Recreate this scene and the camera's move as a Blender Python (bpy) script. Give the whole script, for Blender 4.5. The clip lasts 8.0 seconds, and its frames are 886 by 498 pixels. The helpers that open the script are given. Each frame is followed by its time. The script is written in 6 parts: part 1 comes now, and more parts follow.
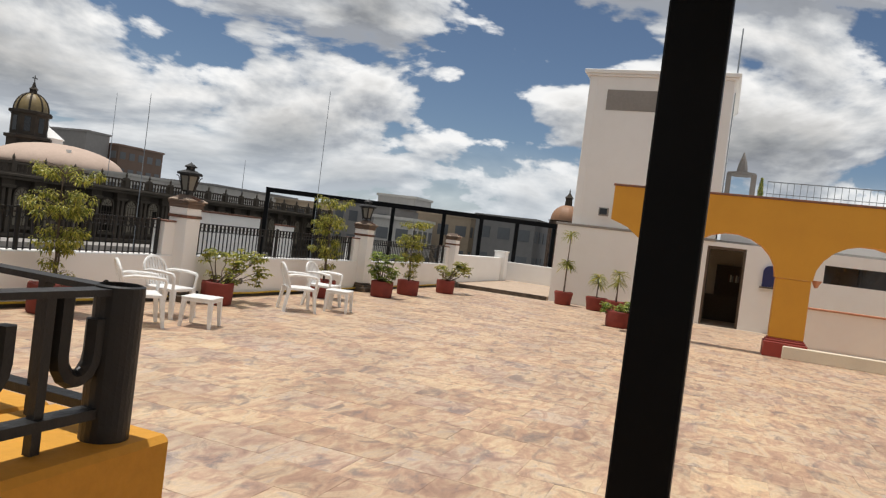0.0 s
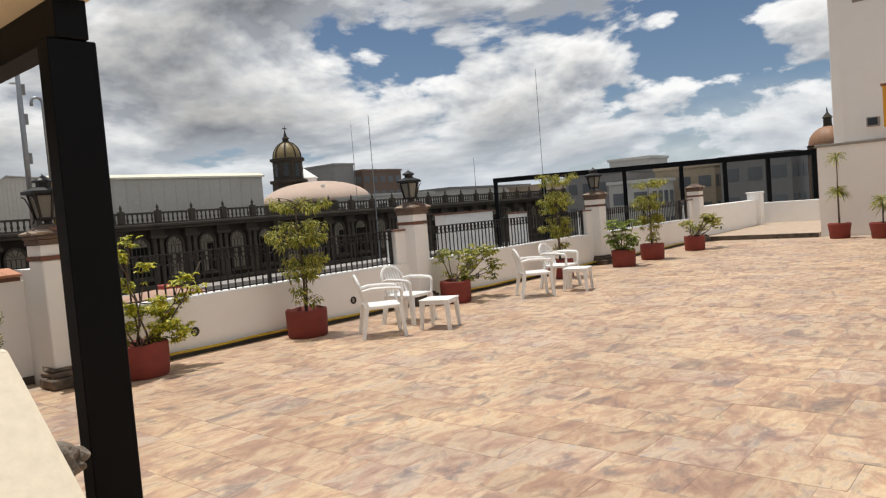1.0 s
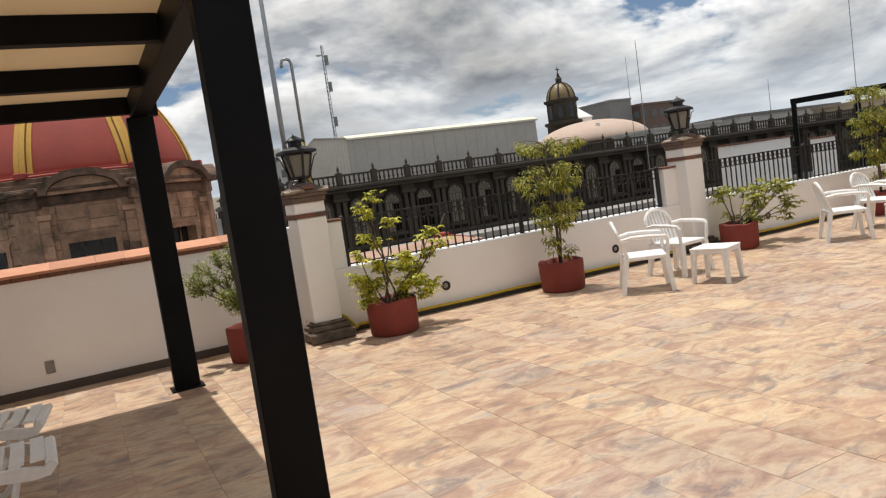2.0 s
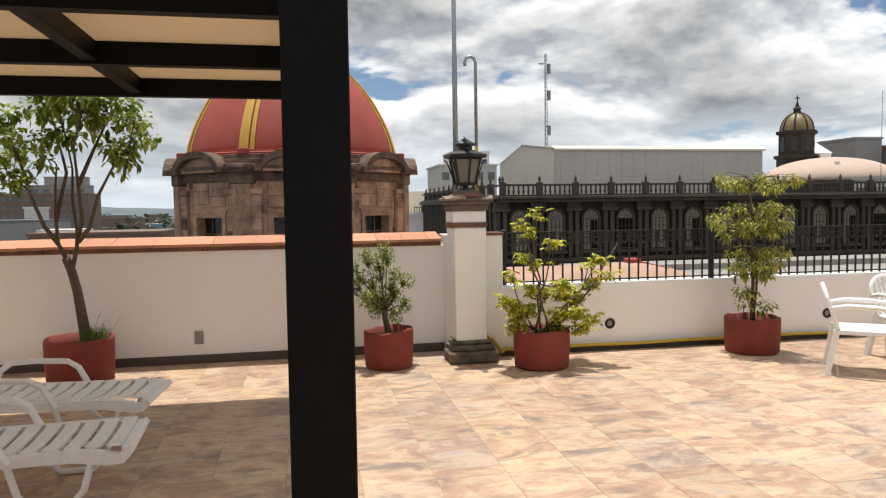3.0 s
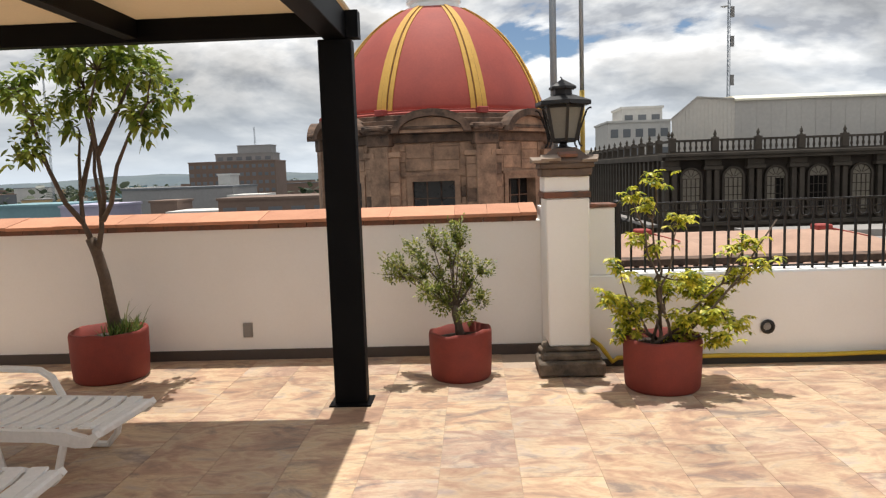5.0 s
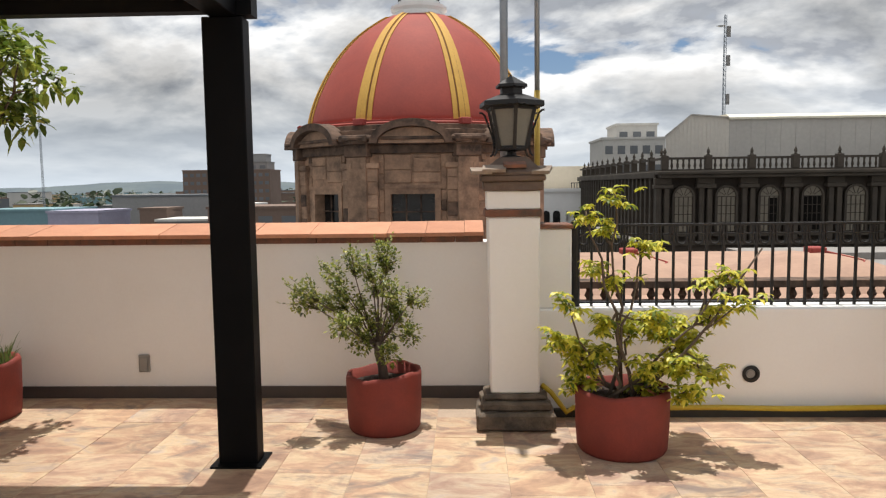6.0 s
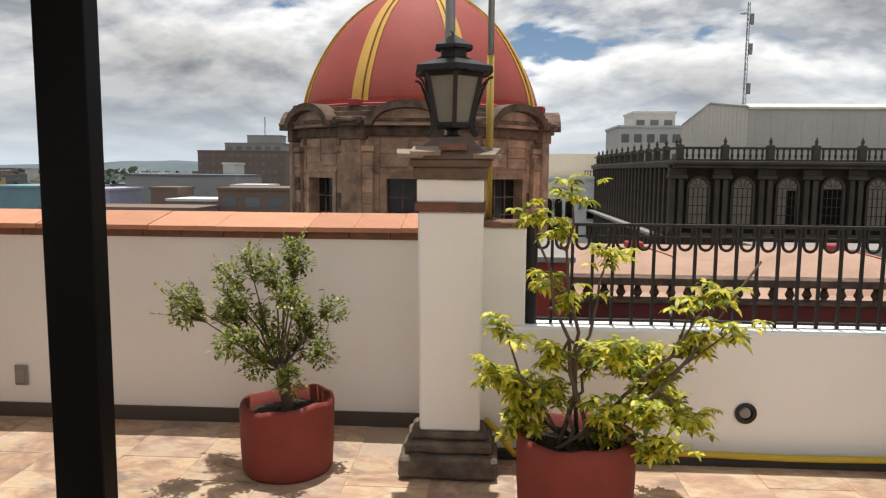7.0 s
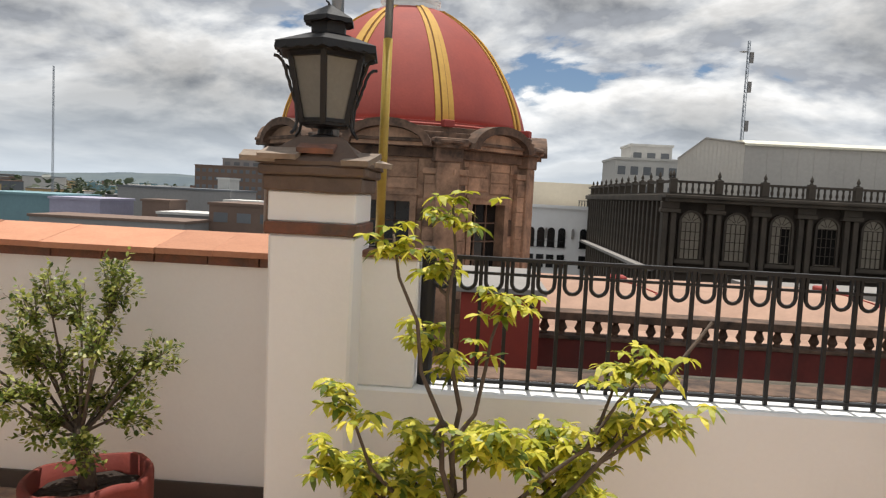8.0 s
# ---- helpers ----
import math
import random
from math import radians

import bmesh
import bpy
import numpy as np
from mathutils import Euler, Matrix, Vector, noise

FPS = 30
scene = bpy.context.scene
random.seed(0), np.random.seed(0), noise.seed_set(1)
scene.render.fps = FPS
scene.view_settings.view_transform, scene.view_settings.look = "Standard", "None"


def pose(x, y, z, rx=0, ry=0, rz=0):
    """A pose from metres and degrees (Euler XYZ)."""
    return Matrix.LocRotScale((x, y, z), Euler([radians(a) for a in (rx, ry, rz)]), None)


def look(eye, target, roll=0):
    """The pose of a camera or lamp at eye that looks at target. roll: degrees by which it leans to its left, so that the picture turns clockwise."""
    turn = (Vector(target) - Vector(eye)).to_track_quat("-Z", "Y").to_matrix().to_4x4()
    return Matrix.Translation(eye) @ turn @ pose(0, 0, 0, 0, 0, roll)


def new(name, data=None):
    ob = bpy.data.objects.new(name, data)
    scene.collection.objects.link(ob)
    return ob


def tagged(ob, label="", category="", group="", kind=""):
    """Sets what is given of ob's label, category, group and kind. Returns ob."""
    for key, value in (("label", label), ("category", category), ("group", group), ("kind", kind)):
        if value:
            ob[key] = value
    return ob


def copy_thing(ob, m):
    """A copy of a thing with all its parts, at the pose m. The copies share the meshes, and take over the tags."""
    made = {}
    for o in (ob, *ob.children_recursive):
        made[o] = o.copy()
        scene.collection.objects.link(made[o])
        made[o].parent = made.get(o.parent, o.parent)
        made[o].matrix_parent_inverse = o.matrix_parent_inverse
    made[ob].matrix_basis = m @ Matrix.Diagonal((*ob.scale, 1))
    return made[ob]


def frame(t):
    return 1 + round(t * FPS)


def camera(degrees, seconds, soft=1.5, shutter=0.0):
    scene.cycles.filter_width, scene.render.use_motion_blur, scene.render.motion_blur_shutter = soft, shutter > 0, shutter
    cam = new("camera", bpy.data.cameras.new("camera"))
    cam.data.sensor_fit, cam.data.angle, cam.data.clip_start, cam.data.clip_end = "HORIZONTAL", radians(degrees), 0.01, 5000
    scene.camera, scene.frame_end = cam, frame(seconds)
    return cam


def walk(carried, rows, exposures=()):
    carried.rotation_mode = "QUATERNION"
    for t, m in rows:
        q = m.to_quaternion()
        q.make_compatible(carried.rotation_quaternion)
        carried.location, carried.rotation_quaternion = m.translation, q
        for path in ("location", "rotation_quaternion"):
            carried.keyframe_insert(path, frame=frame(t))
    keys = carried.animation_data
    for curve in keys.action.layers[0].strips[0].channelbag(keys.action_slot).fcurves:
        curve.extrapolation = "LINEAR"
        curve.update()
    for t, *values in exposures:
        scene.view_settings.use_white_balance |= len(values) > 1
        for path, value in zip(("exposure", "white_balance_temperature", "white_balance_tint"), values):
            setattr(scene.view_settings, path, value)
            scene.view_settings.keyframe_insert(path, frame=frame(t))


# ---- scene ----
cam = camera(63.6, 8.0, soft=1.25)
PATH = [
    (0, (-3.742, -8.901, 1.689), (-1.88, -8.171, 1.656), 7.2),
    (0.5, (-3.488, -8.909, 1.681), (-1.827, -7.803, 1.554), 0.1),
    (1, (-3.127, -8.836, 1.655), (-1.613, -7.533, 1.549), -4.6),
    (1.5, (-2.7, -8.63, 1.635), (-1.454, -7.071, 1.493), -8.6),
    (2, (-2.236, -8.293, 1.633), (-1.342, -6.513, 1.451), -8.2),
    (2.2, (-2.096, -8.177, 1.637), (-1.306, -6.348, 1.453), -7.0),
    (3.3, (-1.394, -7.495, 1.676), (-1.109, -5.518, 1.562), -0.2),
    (3.5, (-1.27, -7.333, 1.676), (-1.017, -5.353, 1.54), -0.7),
    (4, (-1.013, -6.997, 1.726), (-0.838, -5.012, 1.556), -0.5),
    (4.2, (-0.936, -6.821, 1.694), (-0.878, -4.833, 1.478), -1.7),
    (5.5, (-0.337, -5.598, 1.698), (-0.434, -3.611, 1.489), -1.9),
    (6, (-0.115, -5.101, 1.676), (-0.188, -3.11, 1.499), -0.7),
    (6.5, (0.124, -4.638, 1.683), (-0.022, -2.653, 1.494), -0.8),
    (7, (0.373, -4.09, 1.68), (0.26, -2.105, 1.462), 0.5),
    (7.5, (0.624, -3.601, 1.695), (0.49, -1.612, 1.536), 0.6),
    (8, (0.885, -3.10, 1.648), (0.782, -1.108, 1.498), 2.9),
]
walk(cam, [(t, look(eye, target, roll)) for t, eye, target, roll in PATH],
     exposures=[(0.0, -0.25), (1.0, -0.2), (2.0, -0.12), (3.4, 0.22), (5.5, 0.14), (8.0, 0.02)])


# ---- world, sun ----
SUN_TO = Vector((-0.01, 0.19, 1.0)).normalized()
world = bpy.data.worlds.new("world")
scene.world = world
world.use_nodes = True


def sky_nodes():
    nt = world.node_tree
    nt.nodes.clear()
    N, L = nt.nodes.new, nt.links.new
    out, bg = N("ShaderNodeOutputWorld"), N("ShaderNodeBackground")
    sky = N("ShaderNodeTexSky")
    sky.sky_type, sky.sun_disc = "NISHITA", False
    sky.sun_elevation = math.asin(SUN_TO.z)
    sky.sun_rotation = math.atan2(SUN_TO.x, SUN_TO.y)
    sky.altitude, sky.air_density, sky.dust_density, sky.ozone_density = 1500, 1.0, 0.6, 1.6
    co = N("ShaderNodeTexCoord")
    sep = N("ShaderNodeSeparateXYZ")
    L(co.outputs["Generated"], sep.inputs[0])

    def m(op, a, b=None, clamp=False):
        n = N("ShaderNodeMath")
        n.operation, n.use_clamp = op, clamp
        for k, v in enumerate((a, b)):
            if v is None:
                continue
            if isinstance(v, (int, float)):
                n.inputs[k].default_value = v
            else:
                L(v, n.inputs[k])
        return n.outputs[0]

    # heaped clouds: noise on the view sphere, squeezed towards the horizon
    comb = N("ShaderNodeCombineXYZ")
    L(sep.outputs[0], comb.inputs[0])
    L(sep.outputs[1], comb.inputs[1])
    L(m("MULTIPLY", m("POWER", m("MAXIMUM", sep.outputs[2], 0.0), 0.72), 2.0), comb.inputs[2])
    # cover thins out towards one side of the sky
    thin = m("MULTIPLY", m("ADD", m("MULTIPLY", sep.outputs[0], 0.86), m("MULTIPLY", sep.outputs[1], -0.5)), -0.055)

    def cloud(src, off, scale, detail, rough):
        mp = N("ShaderNodeMapping")
        mp.inputs["Location"].default_value = off
        mp.inputs["Scale"].default_value = (1.0, 1.0, 1.0)
        L(src, mp.inputs[0])
        n = N("ShaderNodeTexNoise")
        n.inputs["Scale"].default_value, n.inputs["Detail"].default_value = scale, detail
        n.inputs["Roughness"].default_value = rough
        n.inputs["Distortion"].default_value = 0.25
        L(mp.outputs[0], n.inputs["Vector"])
        return n.outputs["Fac"]

    def ramp(v, stops):
        r = N("ShaderNodeValToRGB")
        while len(r.color_ramp.elements) < len(stops):
            r.color_ramp.elements.new(0.5)
        for e, (pos, col) in zip(r.color_ramp.elements, stops):
            e.position = pos
            e.color = (col, col, col, 1) if isinstance(col, float) else (*col, 1)
        L(v, r.inputs[0])
        return r.outputs[0]

    CL = (3.4, 1.7, 0)
    def puffs(src, scale):
        v = N("ShaderNodeTexVoronoi")
        v.feature = "SMOOTH_F1"
        v.normalize = True
        v.inputs["Scale"].default_value, v.inputs["Detail"].default_value = scale, 3.0
        v.inputs["Roughness"].default_value, v.inputs["Smoothness"].default_value = 0.5, 0.35
        L(src, v.inputs["Vector"])
        return m("SUBTRACT", 0.75, v.outputs["Distance"])

    def billow(src):
        heap = m("ADD", m("MULTIPLY", cloud(src, CL, 3.2, 7, 0.55), 0.74), m("MULTIPLY", puffs(src, 8.5), 0.22))
        return m("ADD", heap, thin)

    dens = billow(comb.outputs[0])
    mask = ramp(dens, [(0.372, 0.0), (0.393, 0.85), (0.42, 1.0)])
    # lit tops: less cloud a little higher up means more sun
    up = N("ShaderNodeVectorMath")
    up.operation = "ADD"
    up.inputs[1].default_value = (0, 0, 0.05)
    L(comb.outputs[0], up.inputs[0])
    above = billow(up.outputs[0])
    lit = m("ADD", m("MULTIPLY", m("SUBTRACT", dens, above), 5.0), 0.5)
    thick = ramp(dens, [(0.40, 0.98), (0.45, 0.85), (0.51, 0.58), (0.59, 0.42)])
    shade = ramp(lit, [(0.22, (0.44, 0.465, 0.51)), (0.5, (0.80, 0.82, 0.84)), (0.78, (1.25, 1.24, 1.22))])
    mixp = N("ShaderNodeMix")
    mixp.data_type, mixp.blend_type = "RGBA", "MULTIPLY"
    mixp.inputs["Factor"].default_value = 1.0
    L(thick, mixp.inputs["A"])
    L(shade, mixp.inputs["B"])
    scale = N("ShaderNodeVectorMath")
    scale.operation = "SCALE"
    scale.inputs["Scale"].default_value = CLOUD_LIGHT
    L(mixp.outputs["Result"], scale.inputs[0])
    # haze near the horizon
    haze = ramp(sep.outputs[2], [(0.0, 0.9), (0.03, 0.6), (0.14, 0.0)])
    hz = N("ShaderNodeMix")
    hz.data_type = "RGBA"
    L(haze, hz.inputs["Factor"])
    L(scale.outputs[0], hz.inputs["A"])
    hz.inputs["B"].default_value = (0.72 * CLOUD_LIGHT, 0.80 * CLOUD_LIGHT, 0.88 * CLOUD_LIGHT, 1)
    mix = N("ShaderNodeMix")
    mix.data_type = "RGBA"
    L(m("MAXIMUM", mask, haze), mix.inputs["Factor"])
    L(sky.outputs[0], mix.inputs["A"])
    L(hz.outputs["Result"], mix.inputs["B"])
    L(mix.outputs["Result"], bg.inputs["Color"])
    bg.inputs["Strength"].default_value = SKY
    L(bg.outputs[0], out.inputs[0])


SKY = 0.08
CLOUD_LIGHT = 12.3
sky_nodes()
sun = new("sun", bpy.data.lights.new("sun", "SUN"))
sun.data.energy, sun.data.angle, sun.data.color = 4.2, radians(0.53), (1.0, 0.96, 0.9)
sun.matrix_world = look(SUN_TO * 60, (0, 0, 0))


# ---- materials ----
def material(name, base, rough=0.7, metal=0.0, var=None, scale=6.0, fine=60.0, bump=0.15, amount=0.5, rand=0.0, stretch=(1, 1, 1), island=False, spec=0.5, grain=0.14):
    """base colour, a second colour in large stains, fine grain, relief."""
    mt = bpy.data.materials.new(name)
    mt.use_nodes = True
    nt = mt.node_tree
    N, L = nt.nodes.new, nt.links.new
    bs = nt.nodes["Principled BSDF"]
    bs.inputs["Roughness"].default_value, bs.inputs["Metallic"].default_value = rough, metal
    bs.inputs["Specular IOR Level"].default_value = spec
    var = var or tuple(c * 0.7 for c in base)
    co = N("ShaderNodeTexCoord")
    mp = N("ShaderNodeMapping")
    mp.inputs["Scale"].default_value = stretch
    L(co.outputs["Object"], mp.inputs[0])
    big, small = N("ShaderNodeTexNoise"), N("ShaderNodeTexNoise")
    for n, s, d in ((big, scale, 6), (small, fine, 3)):
        n.inputs["Scale"].default_value, n.inputs["Detail"].default_value = s, d
        n.inputs["Roughness"].default_value = 0.62
        L(mp.outputs[0], n.inputs["Vector"])
    ramp = N("ShaderNodeMapRange")
    ramp.inputs["From Min"].default_value, ramp.inputs["From Max"].default_value = 0.38, 0.68
    ramp.inputs["To Max"].default_value = amount
    L(big.outputs["Fac"], ramp.inputs["Value"])
    mix = N("ShaderNodeMix")
    mix.data_type = "RGBA"
    mix.inputs["A"].default_value, mix.inputs["B"].default_value = (*base, 1), (*var, 1)
    L(ramp.outputs[0], mix.inputs["Factor"])
    hsv = N("ShaderNodeHueSaturation")
    L(mix.outputs["Result"], hsv.inputs["Color"])
    val = N("ShaderNodeMapRange")
    val.inputs["To Min"].default_value, val.inputs["To Max"].default_value = 1 - grain, 1 + grain
    L(small.outputs["Fac"], val.inputs["Value"])
    if rand or island:
        src = N("ShaderNodeNewGeometry").outputs["Random Per Island"] if island else N("ShaderNodeObjectInfo").outputs["Random"]
        r = N("ShaderNodeMapRange")
        r.inputs["To Min"].default_value, r.inputs["To Max"].default_value = 1 - (rand or 0.2), 1 + (rand or 0.2)
        L(src, r.inputs["Value"])
        mul = N("ShaderNodeMath")
        mul.operation = "MULTIPLY"
        L(val.outputs[0], mul.inputs[0])
        L(r.outputs[0], mul.inputs[1])
        L(mul.outputs[0], hsv.inputs["Value"])
    else:
        L(val.outputs[0], hsv.inputs["Value"])
    L(hsv.outputs[0], bs.inputs["Base Color"])
    bp = N("ShaderNodeBump")
    bp.inputs["Strength"].default_value, bp.inputs["Distance"].default_value = bump, 0.01
    add = N("ShaderNodeMath")
    add.operation = "ADD"
    L(small.outputs["Fac"], add.inputs[0])
    L(big.outputs["Fac"], add.inputs[1])
    L(add.outputs[0], bp.inputs["Height"])
    L(bp.outputs[0], bs.inputs["Normal"])
    return mt


M = {}
M["white"] = material("white_wall_paint", (0.88, 0.87, 0.85), 0.85, var=(0.80, 0.78, 0.75), scale=1.3, fine=45, amount=0.35, bump=0.07, grain=0.025)
M["yellow"] = material("ochre_wall_paint", (0.64, 0.31, 0.034), 0.8, var=(0.54, 0.25, 0.03), scale=1.5, fine=50, amount=0.4, bump=0.2)
M["oxide"] = material("oxide_red_paint", (0.30, 0.04, 0.025), 0.7, var=(0.22, 0.035, 0.025), scale=4)
M["pot"] = material("painted_red_pot", (0.22, 0.036, 0.024), 0.75, var=(0.16, 0.03, 0.022), scale=7, fine=70, amount=0.6, rand=0.1)
M["terracotta"] = material("terracotta_tile", (0.56, 0.27, 0.16), 0.85, var=(0.44, 0.19, 0.11), scale=5, fine=60, rand=0.16)
M["brick"] = material("old_brick", (0.22, 0.095, 0.06), 0.9, var=(0.10, 0.075, 0.06), scale=11, rand=0.2, amount=0.9, bump=0.5)
M["stone_dark"] = material("dark_quarry_stone", (0.15, 0.115, 0.085), 0.92, var=(0.04, 0.034, 0.028), scale=7, fine=35, bump=0.9, rand=0.2, amount=0.9)
M["capstone"] = material("weathered_clay_cap", (0.15, 0.105, 0.08), 0.9, var=(0.08, 0.06, 0.05), scale=9, rand=0.2)
# paler than the cap: the sun on the broken tiles is in this colour
M["caplight"] = material("broken_clay_tile", (0.34, 0.27, 0.21), 0.9, var=(0.16, 0.11, 0.085), scale=14, rand=0.2)
M["steel"] = material("black_painted_steel", (0.0025, 0.003, 0.004), 0.5, var=(0.006, 0.0065, 0.008), scale=3, fine=80, bump=0.04, spec=0.12)
M["iron"] = material("black_wrought_iron", (0.006, 0.006, 0.0065), 0.5, var=(0.016, 0.012, 0.010), scale=8, bump=0.2)
M["canvas"] = material("cream_roof_sheet", (0.72, 0.62, 0.47), 0.8, var=(0.62, 0.52, 0.38), scale=0.8, amount=0.4, bump=0.05)
M["grout"] = material("floor_grout", (0.47, 0.36, 0.27), 0.9, scale=3)
M["plastic"] = material("white_plastic", (0.82, 0.82, 0.81), 0.4, var=(0.74, 0.73, 0.70), scale=4, fine=30, amount=0.3, bump=0.03)
M["greyplastic"] = material("pale_grey_plastic", (0.80, 0.80, 0.79), 0.45, var=(0.72, 0.72, 0.70), scale=4, fine=30, amount=0.3, bump=0.03)
M["soil"] = material("potting_soil", (0.035, 0.024, 0.017), 0.95, scale=14, bump=0.8)
M["bark"] = material("grey_brown_bark", (0.13, 0.095, 0.07), 0.9, var=(0.06, 0.045, 0.035), scale=18, bump=0.6)
M["skirt"] = material("dark_skirting_tile", (0.085, 0.065, 0.055), 0.6, var=(0.06, 0.05, 0.045), scale=5)
M["drain"] = material("dark_wet_cement", (0.05, 0.048, 0.04), 0.8, scale=4)
M["hose"] = material("yellow_rubber_hose", (0.50, 0.36, 0.02), 0.5, var=(0.40, 0.29, 0.03), scale=10)
# milky glass with the shade on the lantern darkened into its colour
M["glass_frost"] = material("milky_lantern_glass", (0.20, 0.195, 0.17), 0.3, var=(0.16, 0.155, 0.14), scale=5, bump=0.03)
M["galv"] = material("galvanised_pipe", (0.30, 0.33, 0.36), 0.45, 0.6, scale=6, bump=0.05)
M["yellowpipe"] = material("yellow_painted_pipe", (0.45, 0.31, 0.05), 0.5, scale=6)
M["domered"] = material("faded_red_dome_paint", (0.36, 0.065, 0.045), 0.75, var=(0.27, 0.05, 0.04), scale=0.9, fine=12, amount=0.7, bump=0.3)
# brown that paints the shade of the grooves beside the rib crests
M["domegroove"] = material("dark_rib_groove", (0.20, 0.085, 0.035), 0.8, var=(0.12, 0.05, 0.03), scale=3)
M["domegold"] = material("ochre_rib_paint", (0.62, 0.36, 0.07), 0.75, var=(0.5, 0.28, 0.06), scale=2, fine=14)
M["churchstone"] = material("weathered_pink_stone", (0.46, 0.285, 0.185), 0.9, var=(0.12, 0.078, 0.055), scale=1.7, fine=13, amount=0.85, bump=0.8, rand=0.17, grain=0.28)
M["churchdark"] = material("blackened_stone", (0.19, 0.118, 0.08), 0.92, var=(0.03, 0.023, 0.02), scale=2.6, fine=11, amount=0.9, bump=0.9, rand=0.2, grain=0.3)
M["windark"] = material("dark_window_glass", (0.012, 0.013, 0.014), 0.12, var=(0.02, 0.02, 0.02), scale=2, bump=0.02)
# near-black that paints the shade inside open palace windows
M["opening_black"] = material("unlit_interior", (0.010, 0.009, 0.008), 0.95, var=(0.006, 0.006, 0.005), scale=2, spec=0.1)
M["deepred"] = material("dark_red_parapet_paint", (0.17, 0.032, 0.025), 0.8, var=(0.09, 0.024, 0.02), scale=1.2, fine=14, amount=0.8)
M["facade"] = material("soot_dark_quarry_facade", (0.062, 0.049, 0.037), 0.92, var=(0.02, 0.017, 0.014), scale=0.35, fine=4, amount=0.8, bump=0.4)
M["facadelight"] = material("facade_dressed_stone", (0.088, 0.072, 0.055), 0.9, var=(0.036, 0.03, 0.024), scale=0.5, fine=5, amount=0.7, bump=0.4)
M["facadewin"] = material("pale_window_shutter", (0.24, 0.21, 0.16), 0.7, var=(0.15, 0.13, 0.1), scale=1.5)
M["metalroof"] = material("pale_metal_cladding", (0.50, 0.475, 0.43), 0.6, var=(0.41, 0.385, 0.35), scale=0.2, fine=3, amount=0.6, bump=0.1)
M["gable"] = material("pale_gable_sheet", (0.64, 0.60, 0.53), 0.6, var=(0.55, 0.51, 0.45), scale=0.3, fine=3, amount=0.6)
M["creamroof"] = material("cream_metal_roof", (0.78, 0.74, 0.60), 0.6, var=(0.70, 0.64, 0.5), scale=0.3, fine=3)
M["pinkroof"] = material("salmon_roof_render", (0.44, 0.28, 0.20), 0.85, var=(0.29, 0.18, 0.135), scale=0.8, fine=10, amount=0.6)
M["redtrim"] = material("red_roof_trim", (0.34, 0.06, 0.05), 0.8, scale=2)
M["cement"] = material("bare_cement", (0.30, 0.28, 0.26), 0.9, var=(0.2, 0.19, 0.18), scale=0.7, fine=12)
M["ground"] = material("city_ground", (0.10, 0.10, 0.10), 0.95, var=(0.07, 0.08, 0.07), scale=0.02, fine=0.3)
M["cream"] = material("cream_render", (0.74, 0.66, 0.52), 0.8, var=(0.66, 0.58, 0.45), scale=2, fine=40)
M["statue"] = material("weathered_carved_stone", (0.27, 0.225, 0.175), 0.92, var=(0.07, 0.058, 0.046), scale=13, fine=70, bump=0.9, amount=0.8)


def let_light(mt, share, colour):
    """Lets a share of the light pass through a thin sheet."""
    nt = mt.node_tree
    out, bs = nt.nodes["Material Output"], nt.nodes["Principled BSDF"]
    tr, mix = nt.nodes.new("ShaderNodeBsdfTranslucent"), nt.nodes.new("ShaderNodeMixShader")
    tr.inputs["Color"].default_value = (*colour, 1)
    mix.inputs[0].default_value = share
    nt.links.new(bs.outputs[0], mix.inputs[1])
    nt.links.new(tr.outputs[0], mix.inputs[2])
    nt.links.new(mix.outputs[0], out.inputs["Surface"])


let_light(M["canvas"], 0.42, (0.66, 0.55, 0.40))


# ---- shape helpers ----
def part(name, bm, mat, parent=None, label="", smooth=False):
    me = bpy.data.meshes.new(name)
    bm.normal_update()
    bm.to_mesh(me)
    bm.free()
    me.materials.append(M[mat] if isinstance(mat, str) else mat)
    if smooth:
        me.shade_smooth()
    ob = new(name, me)
    if parent is not None:
        ob.parent = parent
    if label:
        ob["label"] = label
    return ob


def thing(name, m=None, label="", category="", group="", kind=""):
    ob = new(name)
    ob.empty_display_size = 0.1
    if m is not None:
        ob.matrix_basis = m
    return tagged(ob, label, category, group, kind)


def box(bm, x0, x1, y0, y1, z0, z1, bevel=0.0, m=None):
    vs = [bm.verts.new((x, y, z)) for z in (z0, z1) for y in (y0, y1) for x in (x0, x1)]
    fs = [bm.faces.new([vs[i] for i in q]) for q in ((0, 2, 3, 1), (4, 5, 7, 6), (0, 1, 5, 4), (2, 6, 7, 3), (0, 4, 6, 2), (1, 3, 7, 5))]
    if bevel:
        es = {e for f in fs for e in f.edges}
        r = bmesh.ops.bevel(bm, geom=list(es), offset=bevel, segments=1, affect="EDGES", profile=0.5)
        vs = list({v for f in r["faces"] for v in f.verts} | {v for v in vs if v.is_valid})
    if m is not None:
        bmesh.ops.transform(bm, matrix=m, verts=vs)
    return bm


def boxes(*specs, bevel=0.0):
    bm = bmesh.new()
    for s in specs:
        box(bm, *s, bevel=bevel)
    return bm


